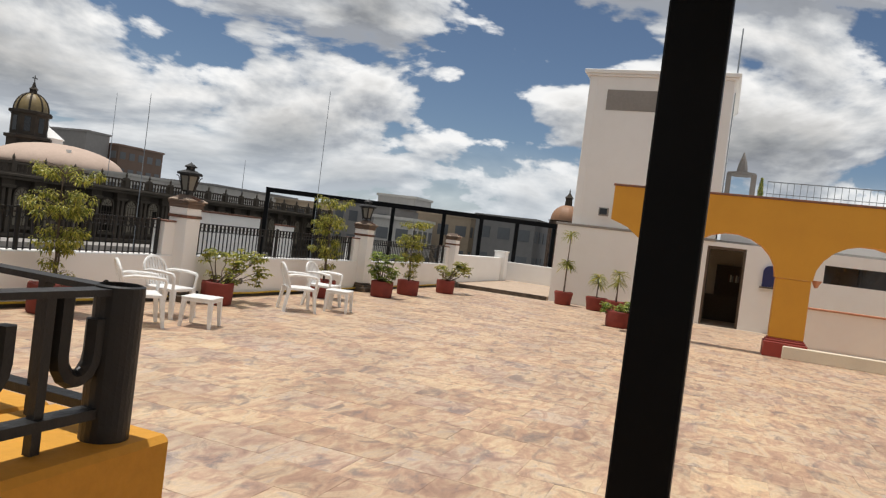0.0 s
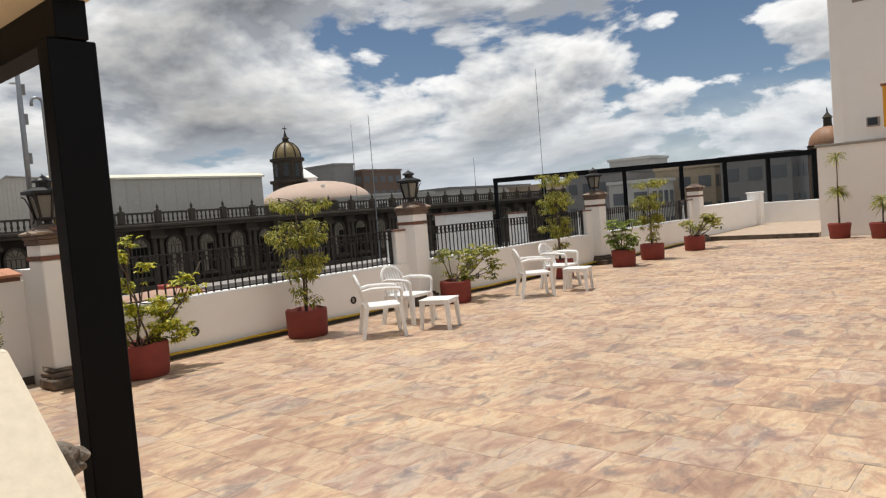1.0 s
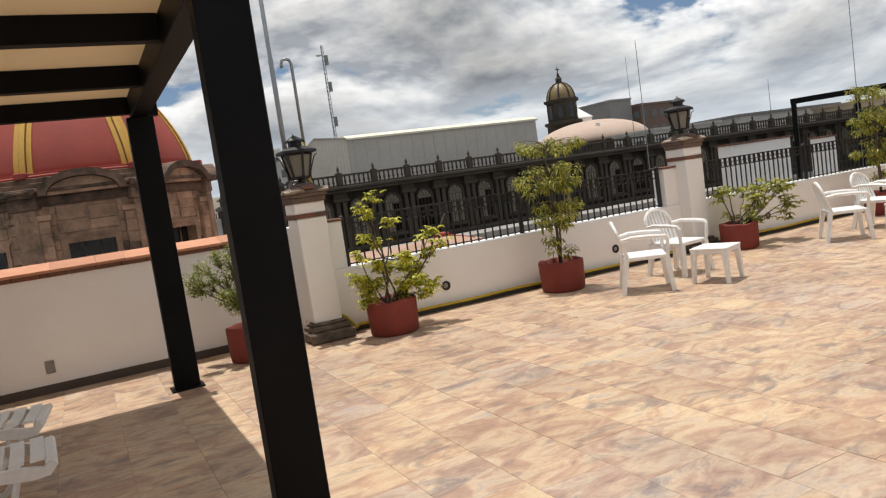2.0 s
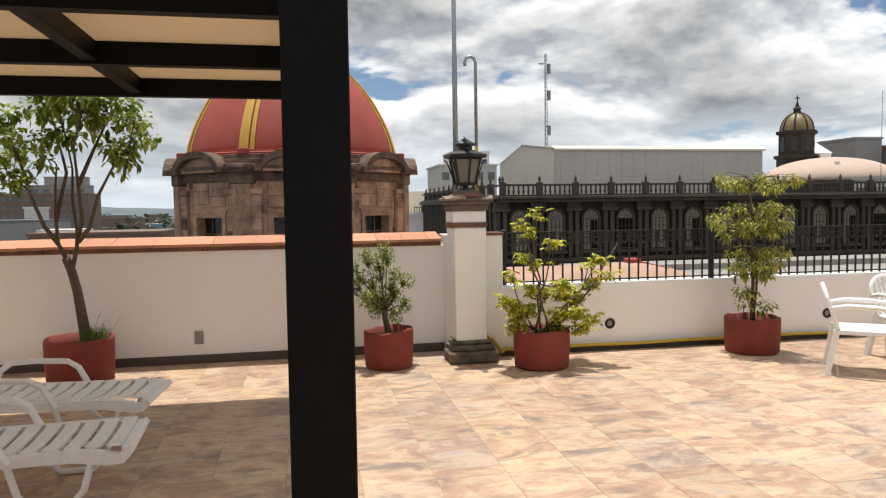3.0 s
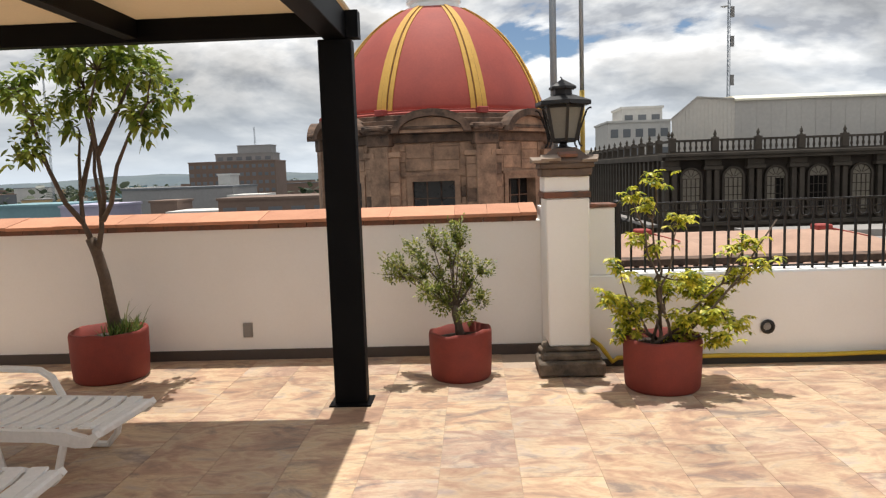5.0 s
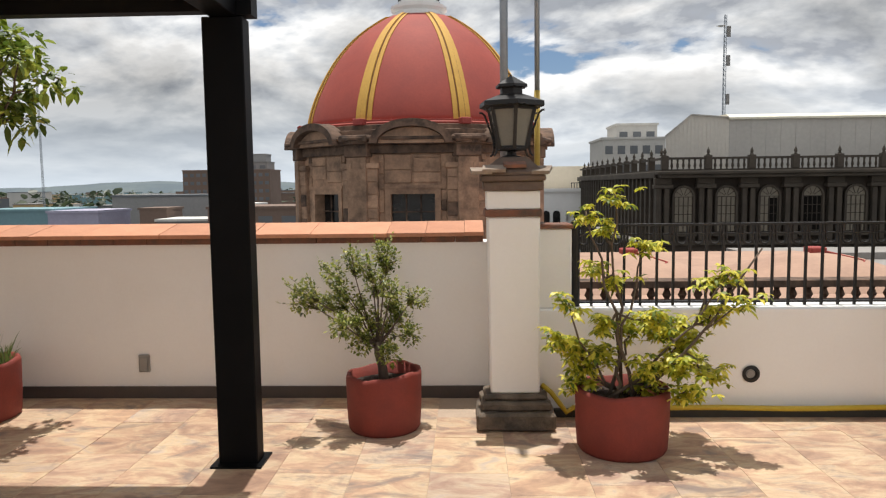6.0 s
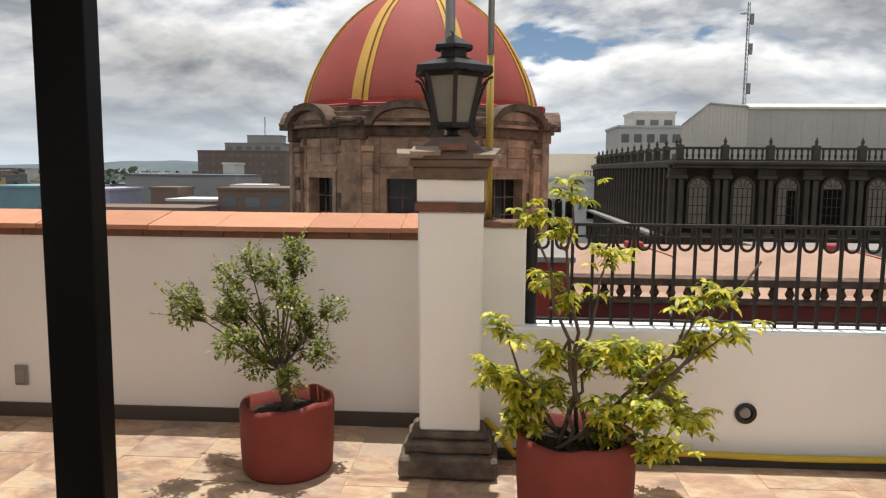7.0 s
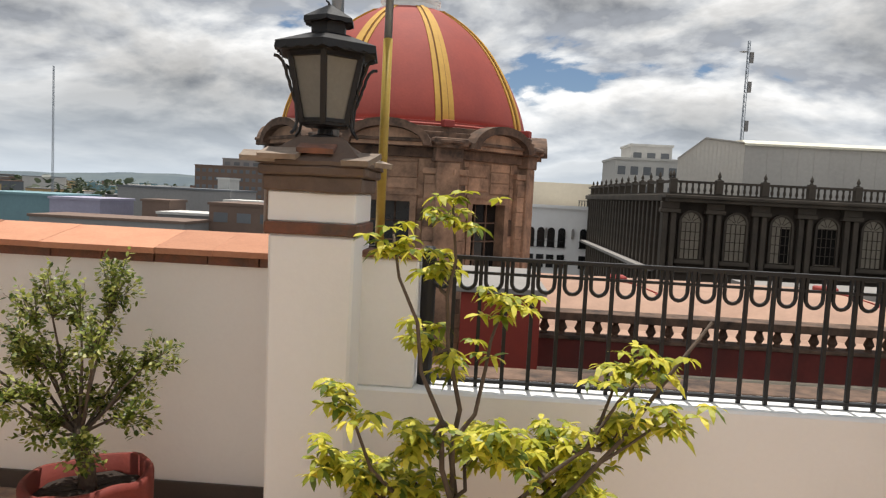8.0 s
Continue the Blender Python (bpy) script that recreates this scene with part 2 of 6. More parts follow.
def lathe(bm, profile, seg=24, centre=(0, 0, 0), cap=True, turn=0.0):
    """profile: (radius, height) pairs from bottom to top."""
    rings = []
    for r, z in profile:
        rings.append([bm.verts.new((centre[0] + r * math.cos(turn + 2 * math.pi * k / seg), centre[1] + r * math.sin(turn + 2 * math.pi * k / seg), centre[2] + z)) for k in range(seg)])
    for a, b in zip(rings, rings[1:]):
        for k in range(seg):
            bm.faces.new((a[k], a[(k + 1) % seg], b[(k + 1) % seg], b[k]))
    if cap:
        bm.faces.new(list(reversed(rings[0])))
        bm.faces.new(rings[-1])
    return bm


def tube(bm, pts, radii, seg=6):
    """A limb along points, with a radius at each."""
    pts = [Vector(p) for p in pts]
    rings = []
    for i, p in enumerate(pts):
        d = (pts[min(i + 1, len(pts) - 1)] - pts[max(i - 1, 0)]).normalized()
        u = d.orthogonal().normalized() if i == 0 else (u0 - d * u0.dot(d)).normalized()
        u0 = u
        v = d.cross(u)
        r = radii[i] if isinstance(radii, (list, tuple)) else radii
        rings.append([bm.verts.new(p + r * (math.cos(2 * math.pi * k / seg) * u + math.sin(2 * math.pi * k / seg) * v)) for k in range(seg)])
    for a, b in zip(rings, rings[1:]):
        for k in range(seg):
            bm.faces.new((a[k], a[(k + 1) % seg], b[(k + 1) % seg], b[k]))
    bm.faces.new(list(reversed(rings[0])))
    bm.faces.new(rings[-1])
    return bm


def prism(bm, outline, axis, a, b):
    """An outline of (u, v) pairs pushed along an axis from a to b; axis x: (y, z), y: (x, z), z: (x, y)."""
    put = {"x": lambda u, v, w: (w, u, v), "y": lambda u, v, w: (u, w, v), "z": lambda u, v, w: (u, v, w)}[axis]
    va = [bm.verts.new(put(u, v, a)) for u, v in outline]
    vb = [bm.verts.new(put(u, v, b)) for u, v in outline]
    n = len(outline)
    faces = [bm.faces.new(va), bm.faces.new(list(reversed(vb)))]
    for k in range(n):
        faces.append(bm.faces.new((va[k], vb[k], vb[(k + 1) % n], va[(k + 1) % n])))
    bmesh.ops.recalc_face_normals(bm, faces=faces)
    return bm


# ---- terrace: floor, walls, pillars ----
PILLARS = (0.0, 6.15, 12.95, 19.6)   # near edge of each lantern pillar along the parapet
FLOOR_X, FLOOR_Y = (-9.0, 20.0), (-16.0, 0.44)
floor_slab = tagged(part("floor", boxes((FLOOR_X[0], 27.5, FLOOR_Y[0], 0.3, -0.4, -0.003)), "grout"), "terrace floor slab with pale cement joints", "floor", kind="structure")
tagged(part("floor_strip", boxes((FLOOR_X[0], 0.0, 0.3, 0.45, -0.4, -0.003)), "grout"), "narrow floor slab along the white parapet", "floor", kind="structure")

# raised landing past the tower corner
landing = tagged(part("landing", boxes((20.06, 27.4, -3.5, -0.01, -0.01, 0.13), bevel=0.01), "grout"), "low raised landing with a dark edge", "landing", kind="structure")
part("step_edge", boxes((20.0, 20.06, -3.52, -0.03, -0.01, 0.135)), "stone_dark", landing, "dark stone nosing")


def low_wall(x0, x1, n, top=0.78):
    w = thing(f"wall_parapet_{n}", label="low white parapet wall with a dark strip along its foot", category="wall", kind="structure")
    part("body", boxes((x0 - 0.07, x1 + 0.07, 0.0, 0.30, -0.4, top), bevel=0.012), "white", w)
    # low dark strip along the foot of the wall, under the hose
    part("drain_strip", boxes((x0, x1, -0.045, -0.002, -0.02, 0.055)), "drain", w, "dark cement strip at the foot of the wall")
    return w


spans = [(PILLARS[i] + 0.38, PILLARS[i + 1]) for i in range(3)]
for n, (a, b) in enumerate(spans, 1):
    low_wall(a + 0.002, b - 0.002, n)
far_wall = low_wall(19.98, 26.0, 4, top=1.12)
end_post = thing("wall_end", label="white stub pillar that ends the parapet", category="wall", kind="structure")
part("body", boxes((26.0, 26.45, -0.16, 0.34, -0.4, 1.36), bevel=0.015), "white", end_post)
part("cap", boxes((25.97, 26.48, -0.19, 0.37, 1.36, 1.42), bevel=0.01), "white", end_post)
back_wall = tagged(part("wall_end_low", boxes((27.4, 27.7, -3.8, 2.5, -0.4, 0.95), bevel=0.01), "white"), "low white wall beyond the landing", "wall", kind="structure")


def wing(x0, x1):
    w = thing("wall_wing", label="narrow white wall stub beside a pillar with a brick cap", category="wall", kind="structure")
    part("body", boxes((x0, x1, 0.02, 0.27, 0.78, 1.36), bevel=0.01), "white", w)
    part("cap", boxes((x0 - 0.01, x1 + 0.01, 0.0, 0.29, 1.36, 1.39), bevel=0.006), "brick", w, "thin brick cap")


for i, p in enumerate(PILLARS):
    if i:
        wing(p - 0.24, p + 0.07)
    if i < 3:
        wing(p + 0.30, p + 0.62)

# high parapet under the dome, with a brick course and sloped clay tiles
high = thing("wall_high", label="high white parapet wall capped with sloping clay tiles", category="wall", kind="structure")
part("body", boxes((-14.0, 0.03, 0.45, 0.75, -0.4, 1.235)), "white", high)
part("return", boxes((0.031, 0.355, 0.186, 0.74, -0.4, 1.36)), "white", high)
part("skirting", boxes((-14.0, 0.02, 0.432, 0.448, -0.02, 0.095)), "skirt", high, "dark tile skirting")
rng = random.Random(4)
bm = bmesh.new()
x = -14.0
course = bmesh.new()
while x < -0.01:
    L = min(0.27 + rng.uniform(-0.01, 0.01), 0.0 - x)
    box(course, x, x + L - 0.008, 0.435 + rng.uniform(-0.004, 0.004), 0.76, 1.236, 1.282 + rng.uniform(-0.003, 0.003))
    x += L
part("brick_course", course, "brick", high, "thin dark brick course")
tile_mesh = None
x, k = -8.1, 0
while x < -0.02:
    L = rng.choice((0.30, 0.60, 0.75, 0.45))
    if x + L > 0.0:
        L = -x
    b = bmesh.new()
    prism(b, [(0.405, 1.284), (0.405, 1.314), (0.80, 1.385), (0.80, 1.34), (0.76, 1.284)], "x", 0.0, L - 0.003)
    t = part("tile", b, "terracotta", high)
    t.location = (x, rng.uniform(-0.005, 0.005), rng.uniform(-0.003, 0.003))
    x += L
bmfar = bmesh.new()
prism(bmfar, [(0.405, 1.284), (0.405, 1.314), (0.80, 1.385), (0.80, 1.34), (0.76, 1.284)], "x", -14.0, -8.105)
part("coping_end", bmfar, "terracotta", high)


def lantern_pillar(x):
    p = thing("lantern_pillar", pose(x, 0, 0), "white masonry pillar with a stepped dark stone base and brick bands", "pillar", "lantern pillars along the parapet")
    # stepped stone base
    def rough(bm_, seed, deep=0.014):
        """Chipped and uneven stone."""
        bmesh.ops.subdivide_edges(bm_, edges=[e for e in bm_.edges if e.calc_length() > 0.1], cuts=5, use_grid_fill=True)
        for q in bm_.verts:
            k = q.co * 9 + Vector((seed, 0, 0))
            q.co += Vector((noise.noise(k), noise.noise(k + Vector((5, 0, 0))), 0.4 * noise.noise(k + Vector((0, 5, 0))))) * deep
        return bm_
    part("plinth", rough(boxes((-0.075, 0.465, -0.37, 0.02, 0.004, 0.125), bevel=0.018), x), "stone_dark", p, "dark worn stone plinth")
    part("base_moulding", rough(boxes((-0.045, 0.435, -0.31, 0.02, 0.125, 0.185), (-0.02, 0.41, -0.255, 0.02, 0.185, 0.222), bevel=0.014), x + 3), "stone_dark", p, "dark worn stone moulding")
    shaft = boxes((0.012, 0.372, -0.212, 0.185, 0.222, 1.458), bevel=0.012)
    for q in shaft.verts:
        # the shaft is a little slimmer towards its foot
        q.co.x += (0.016 if q.co.x < 0.19 else -0.004) * (1.458 - q.co.z) / 1.236
    part("shaft", shaft, "white", p)
    part("brick_band", rough(boxes((-0.006, 0.384, -0.224, 0.196, 1.458, 1.508), bevel=0.006), x + 7, 0.006), "brick", p, "projecting worn brick band")
    part("neck", boxes((0.006, 0.372, -0.205, 0.185, 1.508, 1.634), bevel=0.006), "white", p)
    part("cornice", rough(boxes((-0.012, 0.39, -0.225, 0.20, 1.634, 1.70), (-0.028, 0.406, -0.245, 0.22, 1.70, 1.742), bevel=0.008), x + 11, 0.012), "capstone", p, "crumbling brick and stone cornice")
    # weathered mound of mortar and broken brick up to the lantern foot
    cap = bmesh.new()
    lo, hi = [(-0.035, -0.25), (0.415, -0.25), (0.415, 0.225), (-0.035, 0.225)], [(0.11, -0.10), (0.27, -0.10), (0.27, 0.07), (0.11, 0.07)]
    v = [cap.verts.new((*q, 1.742)) for q in lo] + [cap.verts.new((*q, 1.758)) for q in lo] + [cap.verts.new((*q, 1.866)) for q in hi]
    for k in range(4):
        j = (k + 1) % 4
        cap.faces.new((v[k], v[j], v[4 + j], v[4 + k]))
        cap.faces.new((v[4 + k], v[4 + j], v[8 + j], v[8 + k]))
    cap.faces.new((v[8], v[9], v[10], v[11]))
    cap.faces.new((v[3], v[2], v[1], v[0]))
    part("tiled_cap", rough(cap, x + 5, 0.018), "capstone", p, "weathered brown mortar cap")
    # broken tiles on the mound; the pale ones have sunlight painted in
    for dx, dy, dz, ang, w, d in ((-0.03, -0.225, 1.772, 8, 0.07, 0.05), (0.06, -0.225, 1.786, -4, 0.08, 0.06), (0.20, -0.20, 1.812, 3, 0.075, 0.045), (0.385, -0.20, 1.775, -14, 0.06, 0.07), (0.40, 0.05, 1.775, 70, 0.08, 0.05), (-0.02, 0.08, 1.775, -80, 0.08, 0.05)):
        b = bmesh.new()
        box(b, -w, w, -d, d, -0.011, 0.011, m=pose(dx, dy, dz, 16, 0, ang))
        part("cap_tile", b, "brick" if dx == 0.20 else "caplight", p)
    return p


for x in PILLARS:
    lantern_pillar(x)


LANTERN_Z = 1.864


def lantern(x, y=-0.012, z=LANTERN_Z):
    """Six-sided street lantern that tapers downwards, under a scalloped two-tier roof."""
    l = thing("lantern", pose(x, y, z), "black iron lantern with milky glass on a pillar", "lantern", "lanterns on the pillars")
    part("foot", lathe(bmesh.new(), [(0.07, 0), (0.07, 0.010), (0.036, 0.018), (0.032, 0.042), (0.06, 0.052)], 12), "iron", l)
    t0, step = math.radians(-83), math.pi / 3
    r_lo, r_hi, z_lo, z_hi = 0.104, 0.168, 0.066, 0.346

    def ring(name, profile, label=""):
        return part(name, lathe(bmesh.new(), profile, 6, turn=t0), "iron", l, label)

    def at(a, r, zz):
        return Vector((r * math.cos(a), r * math.sin(a), zz))
    ring("bottom_plate", [(0.104, 0.05), (0.110, 0.054), (0.110, 0.068)])
    for k in range(6):
        a, c = t0 + k * step, t0 + (k + 1) * step
        out = at((a + c) / 2, 0.005, 0)
        b = bmesh.new()
        q = [at(a, r_lo, z_lo), at(c, r_lo, z_lo), at(c, r_hi, z_hi), at(a, r_hi, z_hi)]
        v, w = [b.verts.new(e) for e in q], [b.verts.new(e - out) for e in q]
        b.faces.new(v)
        b.faces.new(list(reversed(w)))
        for i in range(4):
            b.faces.new((v[i], w[i], w[(i + 1) % 4], v[(i + 1) % 4]))
        part("glass_pane", b, "glass_frost", l, "milky glass pane")
        part("corner_bar", tube(bmesh.new(), [at(a, r_lo + 0.004, z_lo - 0.004), at(a, r_hi + 0.004, z_hi + 0.004)], 0.0165, 4), "iron", l)
        part("sill_bar", tube(bmesh.new(), [at(a, r_lo + 0.004, z_lo + 0.008), at(c, r_lo + 0.004, z_lo + 0.008)], 0.011, 4), "iron", l)
        part("head_bar", tube(bmesh.new(), [at(a, r_hi + 0.004, z_hi - 0.008), at(c, r_hi + 0.004, z_hi - 0.008)], 0.011, 4), "iron", l)
        if k % 3:
            # twisted side bar with a curled head and foot
            b = bmesh.new()
            pts = [at(a, 0.158, 0.012), at(a, 0.140, 0.03), at(a, 0.131, 0.06), at(a, 0.136, 0.12)]
            pts += [at(a + 0.022 * (-1) ** i, 0.140 + 0.008 * i, 0.14 + 0.022 * i) for i in range(7)]
            pts += [at(a, 0.202, 0.305), at(a, 0.222, 0.322), at(a, 0.24, 0.324)]
            tube(b, pts, 0.0075, 5)
            part("scroll", b, "iron", l)
    ring("top_frame", [(0.176, 0.346), (0.18, 0.362)])

    def roof(z0, r0, z1, r1, n, skirt):
        """Six-sided roof with a hanging, scalloped skirt."""
        b = bmesh.new()
        rows = [[], [], [], []]
        for side in range(6):
            a, c = t0 + side * step, t0 + (side + 1) * step
            for j in range(n):
                f = j / n
                d = at(a, 1, 0).lerp(at(c, 1, 0), f)
                drop = skirt * (0.75 + 0.25 * abs(math.sin(math.pi * f * n / 2)))
                for row, (r, zz) in zip(rows, ((r0 * 0.97, z0 - drop), (r0, z0 - drop), (r0 * 0.985, z0), (r1, z1))):
                    row.append(b.verts.new((d.x * r, d.y * r, zz)))
        m = len(rows[0])
        for lo, hi in zip(rows, rows[1:]):
            for k in range(m):
                b.faces.new((lo[k], lo[(k + 1) % m], hi[(k + 1) % m], hi[k]))
        b.faces.new(rows[3])
        b.faces.new(list(reversed(rows[0])))
        return b
    part("roof", roof(0.386, 0.242, 0.438, 0.095, 8, 0.036), "iron", l, "scalloped iron roof")
    ring("chimney", [(0.081, 0.438), (0.081, 0.500)])
    part("chimney_roof", roof(0.506, 0.118, 0.566, 0.012, 4, 0.022), "iron", l, "small pointed roof")
    part("finial", tube(bmesh.new(), [(0, 0, 0.56), (-0.006, 0, 0.578), (-0.018, 0, 0.588)], [0.008, 0.005, 0.003], 6), "iron", l)
    return l


L0 = lantern(PILLARS[0] + 0.19)
for x in PILLARS[1:3]:
    copy_thing(L0, pose(x + 0.19, -0.012, LANTERN_Z))


def railing(x0, x1):
    r = thing("railing", pose(x0, 0.13, 0), "black wrought iron railing on the low parapet", "railing", "railings between the pillars")
    w = x1 - x0
    part("top_rail", boxes((0, w, -0.02, 0.02, 1.365, 1.382)), "iron", r)
    part("lower_rail", boxes((0, w, -0.016, 0.016, 0.802, 0.816)), "iron", r)
    part("upper_rail", boxes((0, w, -0.010, 0.010, 1.30, 1.312)), "iron", r)
    bar = loop = post = None
    n = round(w / 0.118)
    for k in range(n + 1):
        x = k * w / n
        if k % 22 == 0 or k == n:
            if post is None:
                b = lathe(bmesh.new(), [(0.034, 0.781), (0.034, 1.40), (0.02, 1.415)], 12)
                post = part("post", b, "iron", r, smooth=False)
                post.location.x = x
            else:
                o = new("post", post.data)
                o.parent, o.location.x = r, x
        elif bar is None:
            bar = part("bar", boxes((-0.0085, 0.0085, -0.0085, 0.0085, 0.782, 1.366)), "iron", r)
            bar.location.x = x
        else:
            o = new("bar", bar.data)
            o.parent, o.location.x = r, x
        if k < n:
            if loop is None:
                b = bmesh.new()
                pts = [(0.022, 0, 1.365)] + [(0.059 - 0.037 * math.cos(a), 0, 1.27 - 0.04 * math.sin(a)) for a in np.linspace(0, math.pi, 9)] + [(0.096, 0, 1.365)]
                tube(b, pts, 0.0095, 5)
                loop = part("u_scroll", b, "iron", r)
                loop.location.x = x
            else:
                o = new("u_scroll", loop.data)
                o.parent, o.location.x = r, x
    return r


railing(0.66, PILLARS[1] - 0.28)
railing(PILLARS[1] + 0.66, PILLARS[2] - 0.28)
railing(PILLARS[2] + 0.66, PILLARS[3] - 0.28)

# round vents in the parapet
for x in (1.895, 4.77, 8.13, 10.9, 15.4, 22.0):
    v = thing("wall_vent", pose(x, 0, 0.305), "round dark drain vent set in the white wall", "vent", "round wall vents")
    b = bmesh.new()
    lathe(b, [(0.032, 0.0), (0.059, 0.0), (0.063, 0.010), (0.039, 0.016), (0.032, 0.0)], 20, cap=False)
    bmesh.ops.transform(b, matrix=pose(0, -0.0, 0, 90, 0, 0), verts=b.verts)
    part("rim", b, "iron", v)
    b = lathe(bmesh.new(), [(0.03, 0.0), (0.03, 0.006), (0.015, 0.008)], 16)
    bmesh.ops.transform(b, matrix=pose(0, -0.001, 0, 90, 0, 0), verts=b.verts)
    part("cover", b, "cement", v)

# yellow hose along the foot of the wall
b = bmesh.new()
hx = np.linspace(0.62, 19.5, 90)
tube(b, [(0.40, -0.05, 0.24), (0.46, -0.10, 0.20), (0.52, -0.11, 0.12), (0.57, -0.085, 0.05)] + [(float(q), -0.075 + 0.008 * math.sin(q * 2.1), 0.078 + 0.004 * math.sin(q * 5)) for q in hx], 0.019, 8)
tagged(part("garden_hose", b, "hose", smooth=True), "yellow rubber hose lying along the parapet", "hose")

# socket plate on the high wall
s = thing("wall_socket", pose(-2.725, 0.448, 0.285), "grey outdoor socket box on the white wall", "socket")
part("plate", boxes((-0.045, 0.045, -0.02, 0.0, -0.07, 0.07), bevel=0.006), "cement", s)
part("cover", boxes((-0.033, 0.033, -0.028, -0.021, -0.055, 0.05), bevel=0.004), "cement", s)

# ---- pergola ----
PX = -1.525


def pergola(ys, y_near, y_far, hx, hy, label):
    p = thing("pergola", label=label, category="pergola")
    for x in (PX, -6.6):
        for y in ys:
            post = part("post", boxes((x - hx, x + hx, y - hy, y + hy, 0.006, 2.66), bevel=0.006), "steel", p)
            part("base_plate", boxes((x - hx - 0.035, x + hx + 0.035, y - hy - 0.06, y + hy + 0.06, 0.0, 0.012)), "steel", post, "bolted steel foot plate")
        part("side_beam", boxes((x - 0.08, x + 0.08, y_near, y_far, 2.662, 2.86), bevel=0.005), "steel", p)
    part("middle_beam", boxes((-3.05, -2.95, y_near, y_far, 2.72, 2.86), bevel=0.004), "steel", p)
    y = y_far - 0.05
    while y > y_near:
        part("joist", boxes((-6.5, PX - 0.082, y - 0.05, y + 0.05, 2.70, 2.859), bevel=0.004), "steel", p)
        y -= 1.43
    part("beam_end", boxes((PX + 0.082, PX + 0.17, y_far - 0.12, y_far, 2.67, 2.859)), "steel", p)
    part("roof_sheet", boxes((-6.75, PX + 0.10, y_near - 0.1, y_far + 0.1, 2.863, 2.89)), "canvas", p, "cream roof sheeting")
    return p


pergola((-0.88, -5.06), -5.14, -0.81, 0.12, 0.065, "black steel pergola with a cream sheet roof")
pergola((-8.75, -12.6), -12.7, -8.675, 0.065, 0.088, "second black steel pergola at the back of the terrace")
# ---- tower block and arcade ----
TX = 20.2
tower = thing("tower_building", label="white rendered stair tower over a low white block", category="building")
# lower front wall with the door and window openings
for y0, y1, z0, z1 in ((-8.38, -3.55, -0.4, 2.62), (-9.52, -8.381, 2.48, 2.62), (-11.7, -9.521, -0.4, 2.62), (-13.6, -11.701, -0.4, 1.74), (-13.6, -11.701, 2.28, 2.62), (-20.0, -13.601, -0.4, 2.62)):
    part("wall", boxes((TX, TX + 0.35, y0, y1, z0, z1)), "white", tower)
part("side_wall", boxes((TX + 0.351, 27.4, -3.9, -3.55, -0.4, 2.62)), "white", tower)
part("ledge", boxes((TX - 0.05, TX + 0.36, -8.6, -3.50, 2.622, 2.70), bevel=0.01), "cement", tower, "grey weathered ledge")
shaft = part("tower_shaft", boxes((TX + 0.16, TX + 5.5, -8.55, -3.98, 2.701, 7.72), bevel=0.02), "white", tower)
part("cornice", boxes((TX + 0.08, TX + 5.6, -8.65, -3.88, 7.72, 7.80), (TX + 0.02, TX + 5.66, -8.72, -3.80, 7.80, 7.93), bevel=0.015), "white", shaft)
part("panel", boxes((TX + 0.14, TX + 0.158, -6.55, -4.62, 6.6, 7.28)), "cement", shaft, "grey recessed panel")
part("corner_strip", boxes((TX + 0.13, TX + 0.158, -4.25, -4.0, 2.702, 7.70)), "white", shaft)
part("room_wall", boxes((TX + 3.2, TX + 3.4, -20, -3.9, -0.4, 2.62), (TX + 0.36, TX + 3.19, -7.6, -7.45, -0.4, 2.6), (TX + 0.36, TX + 3.19, -11.4, -11.25, -0.4, 2.6)), "cream", tower)
part("flat_roof", boxes((TX + 0.36, 27.4, -20.0, -3.91, 2.622, 2.70)), "cement", tower)
door = thing("door_1", pose(TX, -8.38, 0), "dark timber doorway standing open onto the porch", "door", kind="structure")
part("door_frame", boxes((0.05, 0.2, -0.07, 0, 0, 2.48), (0.05, 0.2, -1.14, -1.07, 0, 2.48), (0.05, 0.2, -1.07, -0.07, 2.40, 2.48)), "bark", door, "dark brown wooden frame")
part("leaf", boxes((0.25, 1.3, -0.07, -0.02, 0.01, 2.38)), "bark", door, "dark wooden door leaf swung inwards")
cab = thing("bookcase", pose(TX + 2.85, -9.2, -0.01), "dark wooden bookcase with a few pale books", "bookcase")
part("body", boxes((0, 0.3, -0.8, 0.8, 0, 0.9), (0.25, 0.3, -0.5, 0.5, 0.9, 1.9), (0, 0.25, -0.5, -0.46, 0.9, 1.9), (0, 0.25, 0.46, 0.5, 0.9, 1.9), (0, 0.3, -0.5, 0.5, 1.9, 1.96), (0, 0.25, -0.46, 0.46, 1.36, 1.4)), "bark", cab)
for k in range(9):
    part("book", boxes((0.03, 0.2, -0.44 + 0.06 * k, -0.39 + 0.06 * k, 1.4, 1.62 + 0.03 * (k % 3))), ("cement", "cream", "brick")[k % 3], cab)
win = thing("window_1", pose(TX, 0, 0), "long dark strip window in the white wall", "window", kind="structure")
part("pane", boxes((0.12, 0.14, -13.6, -11.7, 1.74, 2.28)), "windark", win)
part("window_frame", boxes((0.06, 0.18, -12.68, -12.62, 1.75, 2.27), (0.06, 0.18, -13.6, -13.56, 1.74, 2.28), (0.06, 0.18, -11.74, -11.7, 1.74, 2.28)), "iron", win)
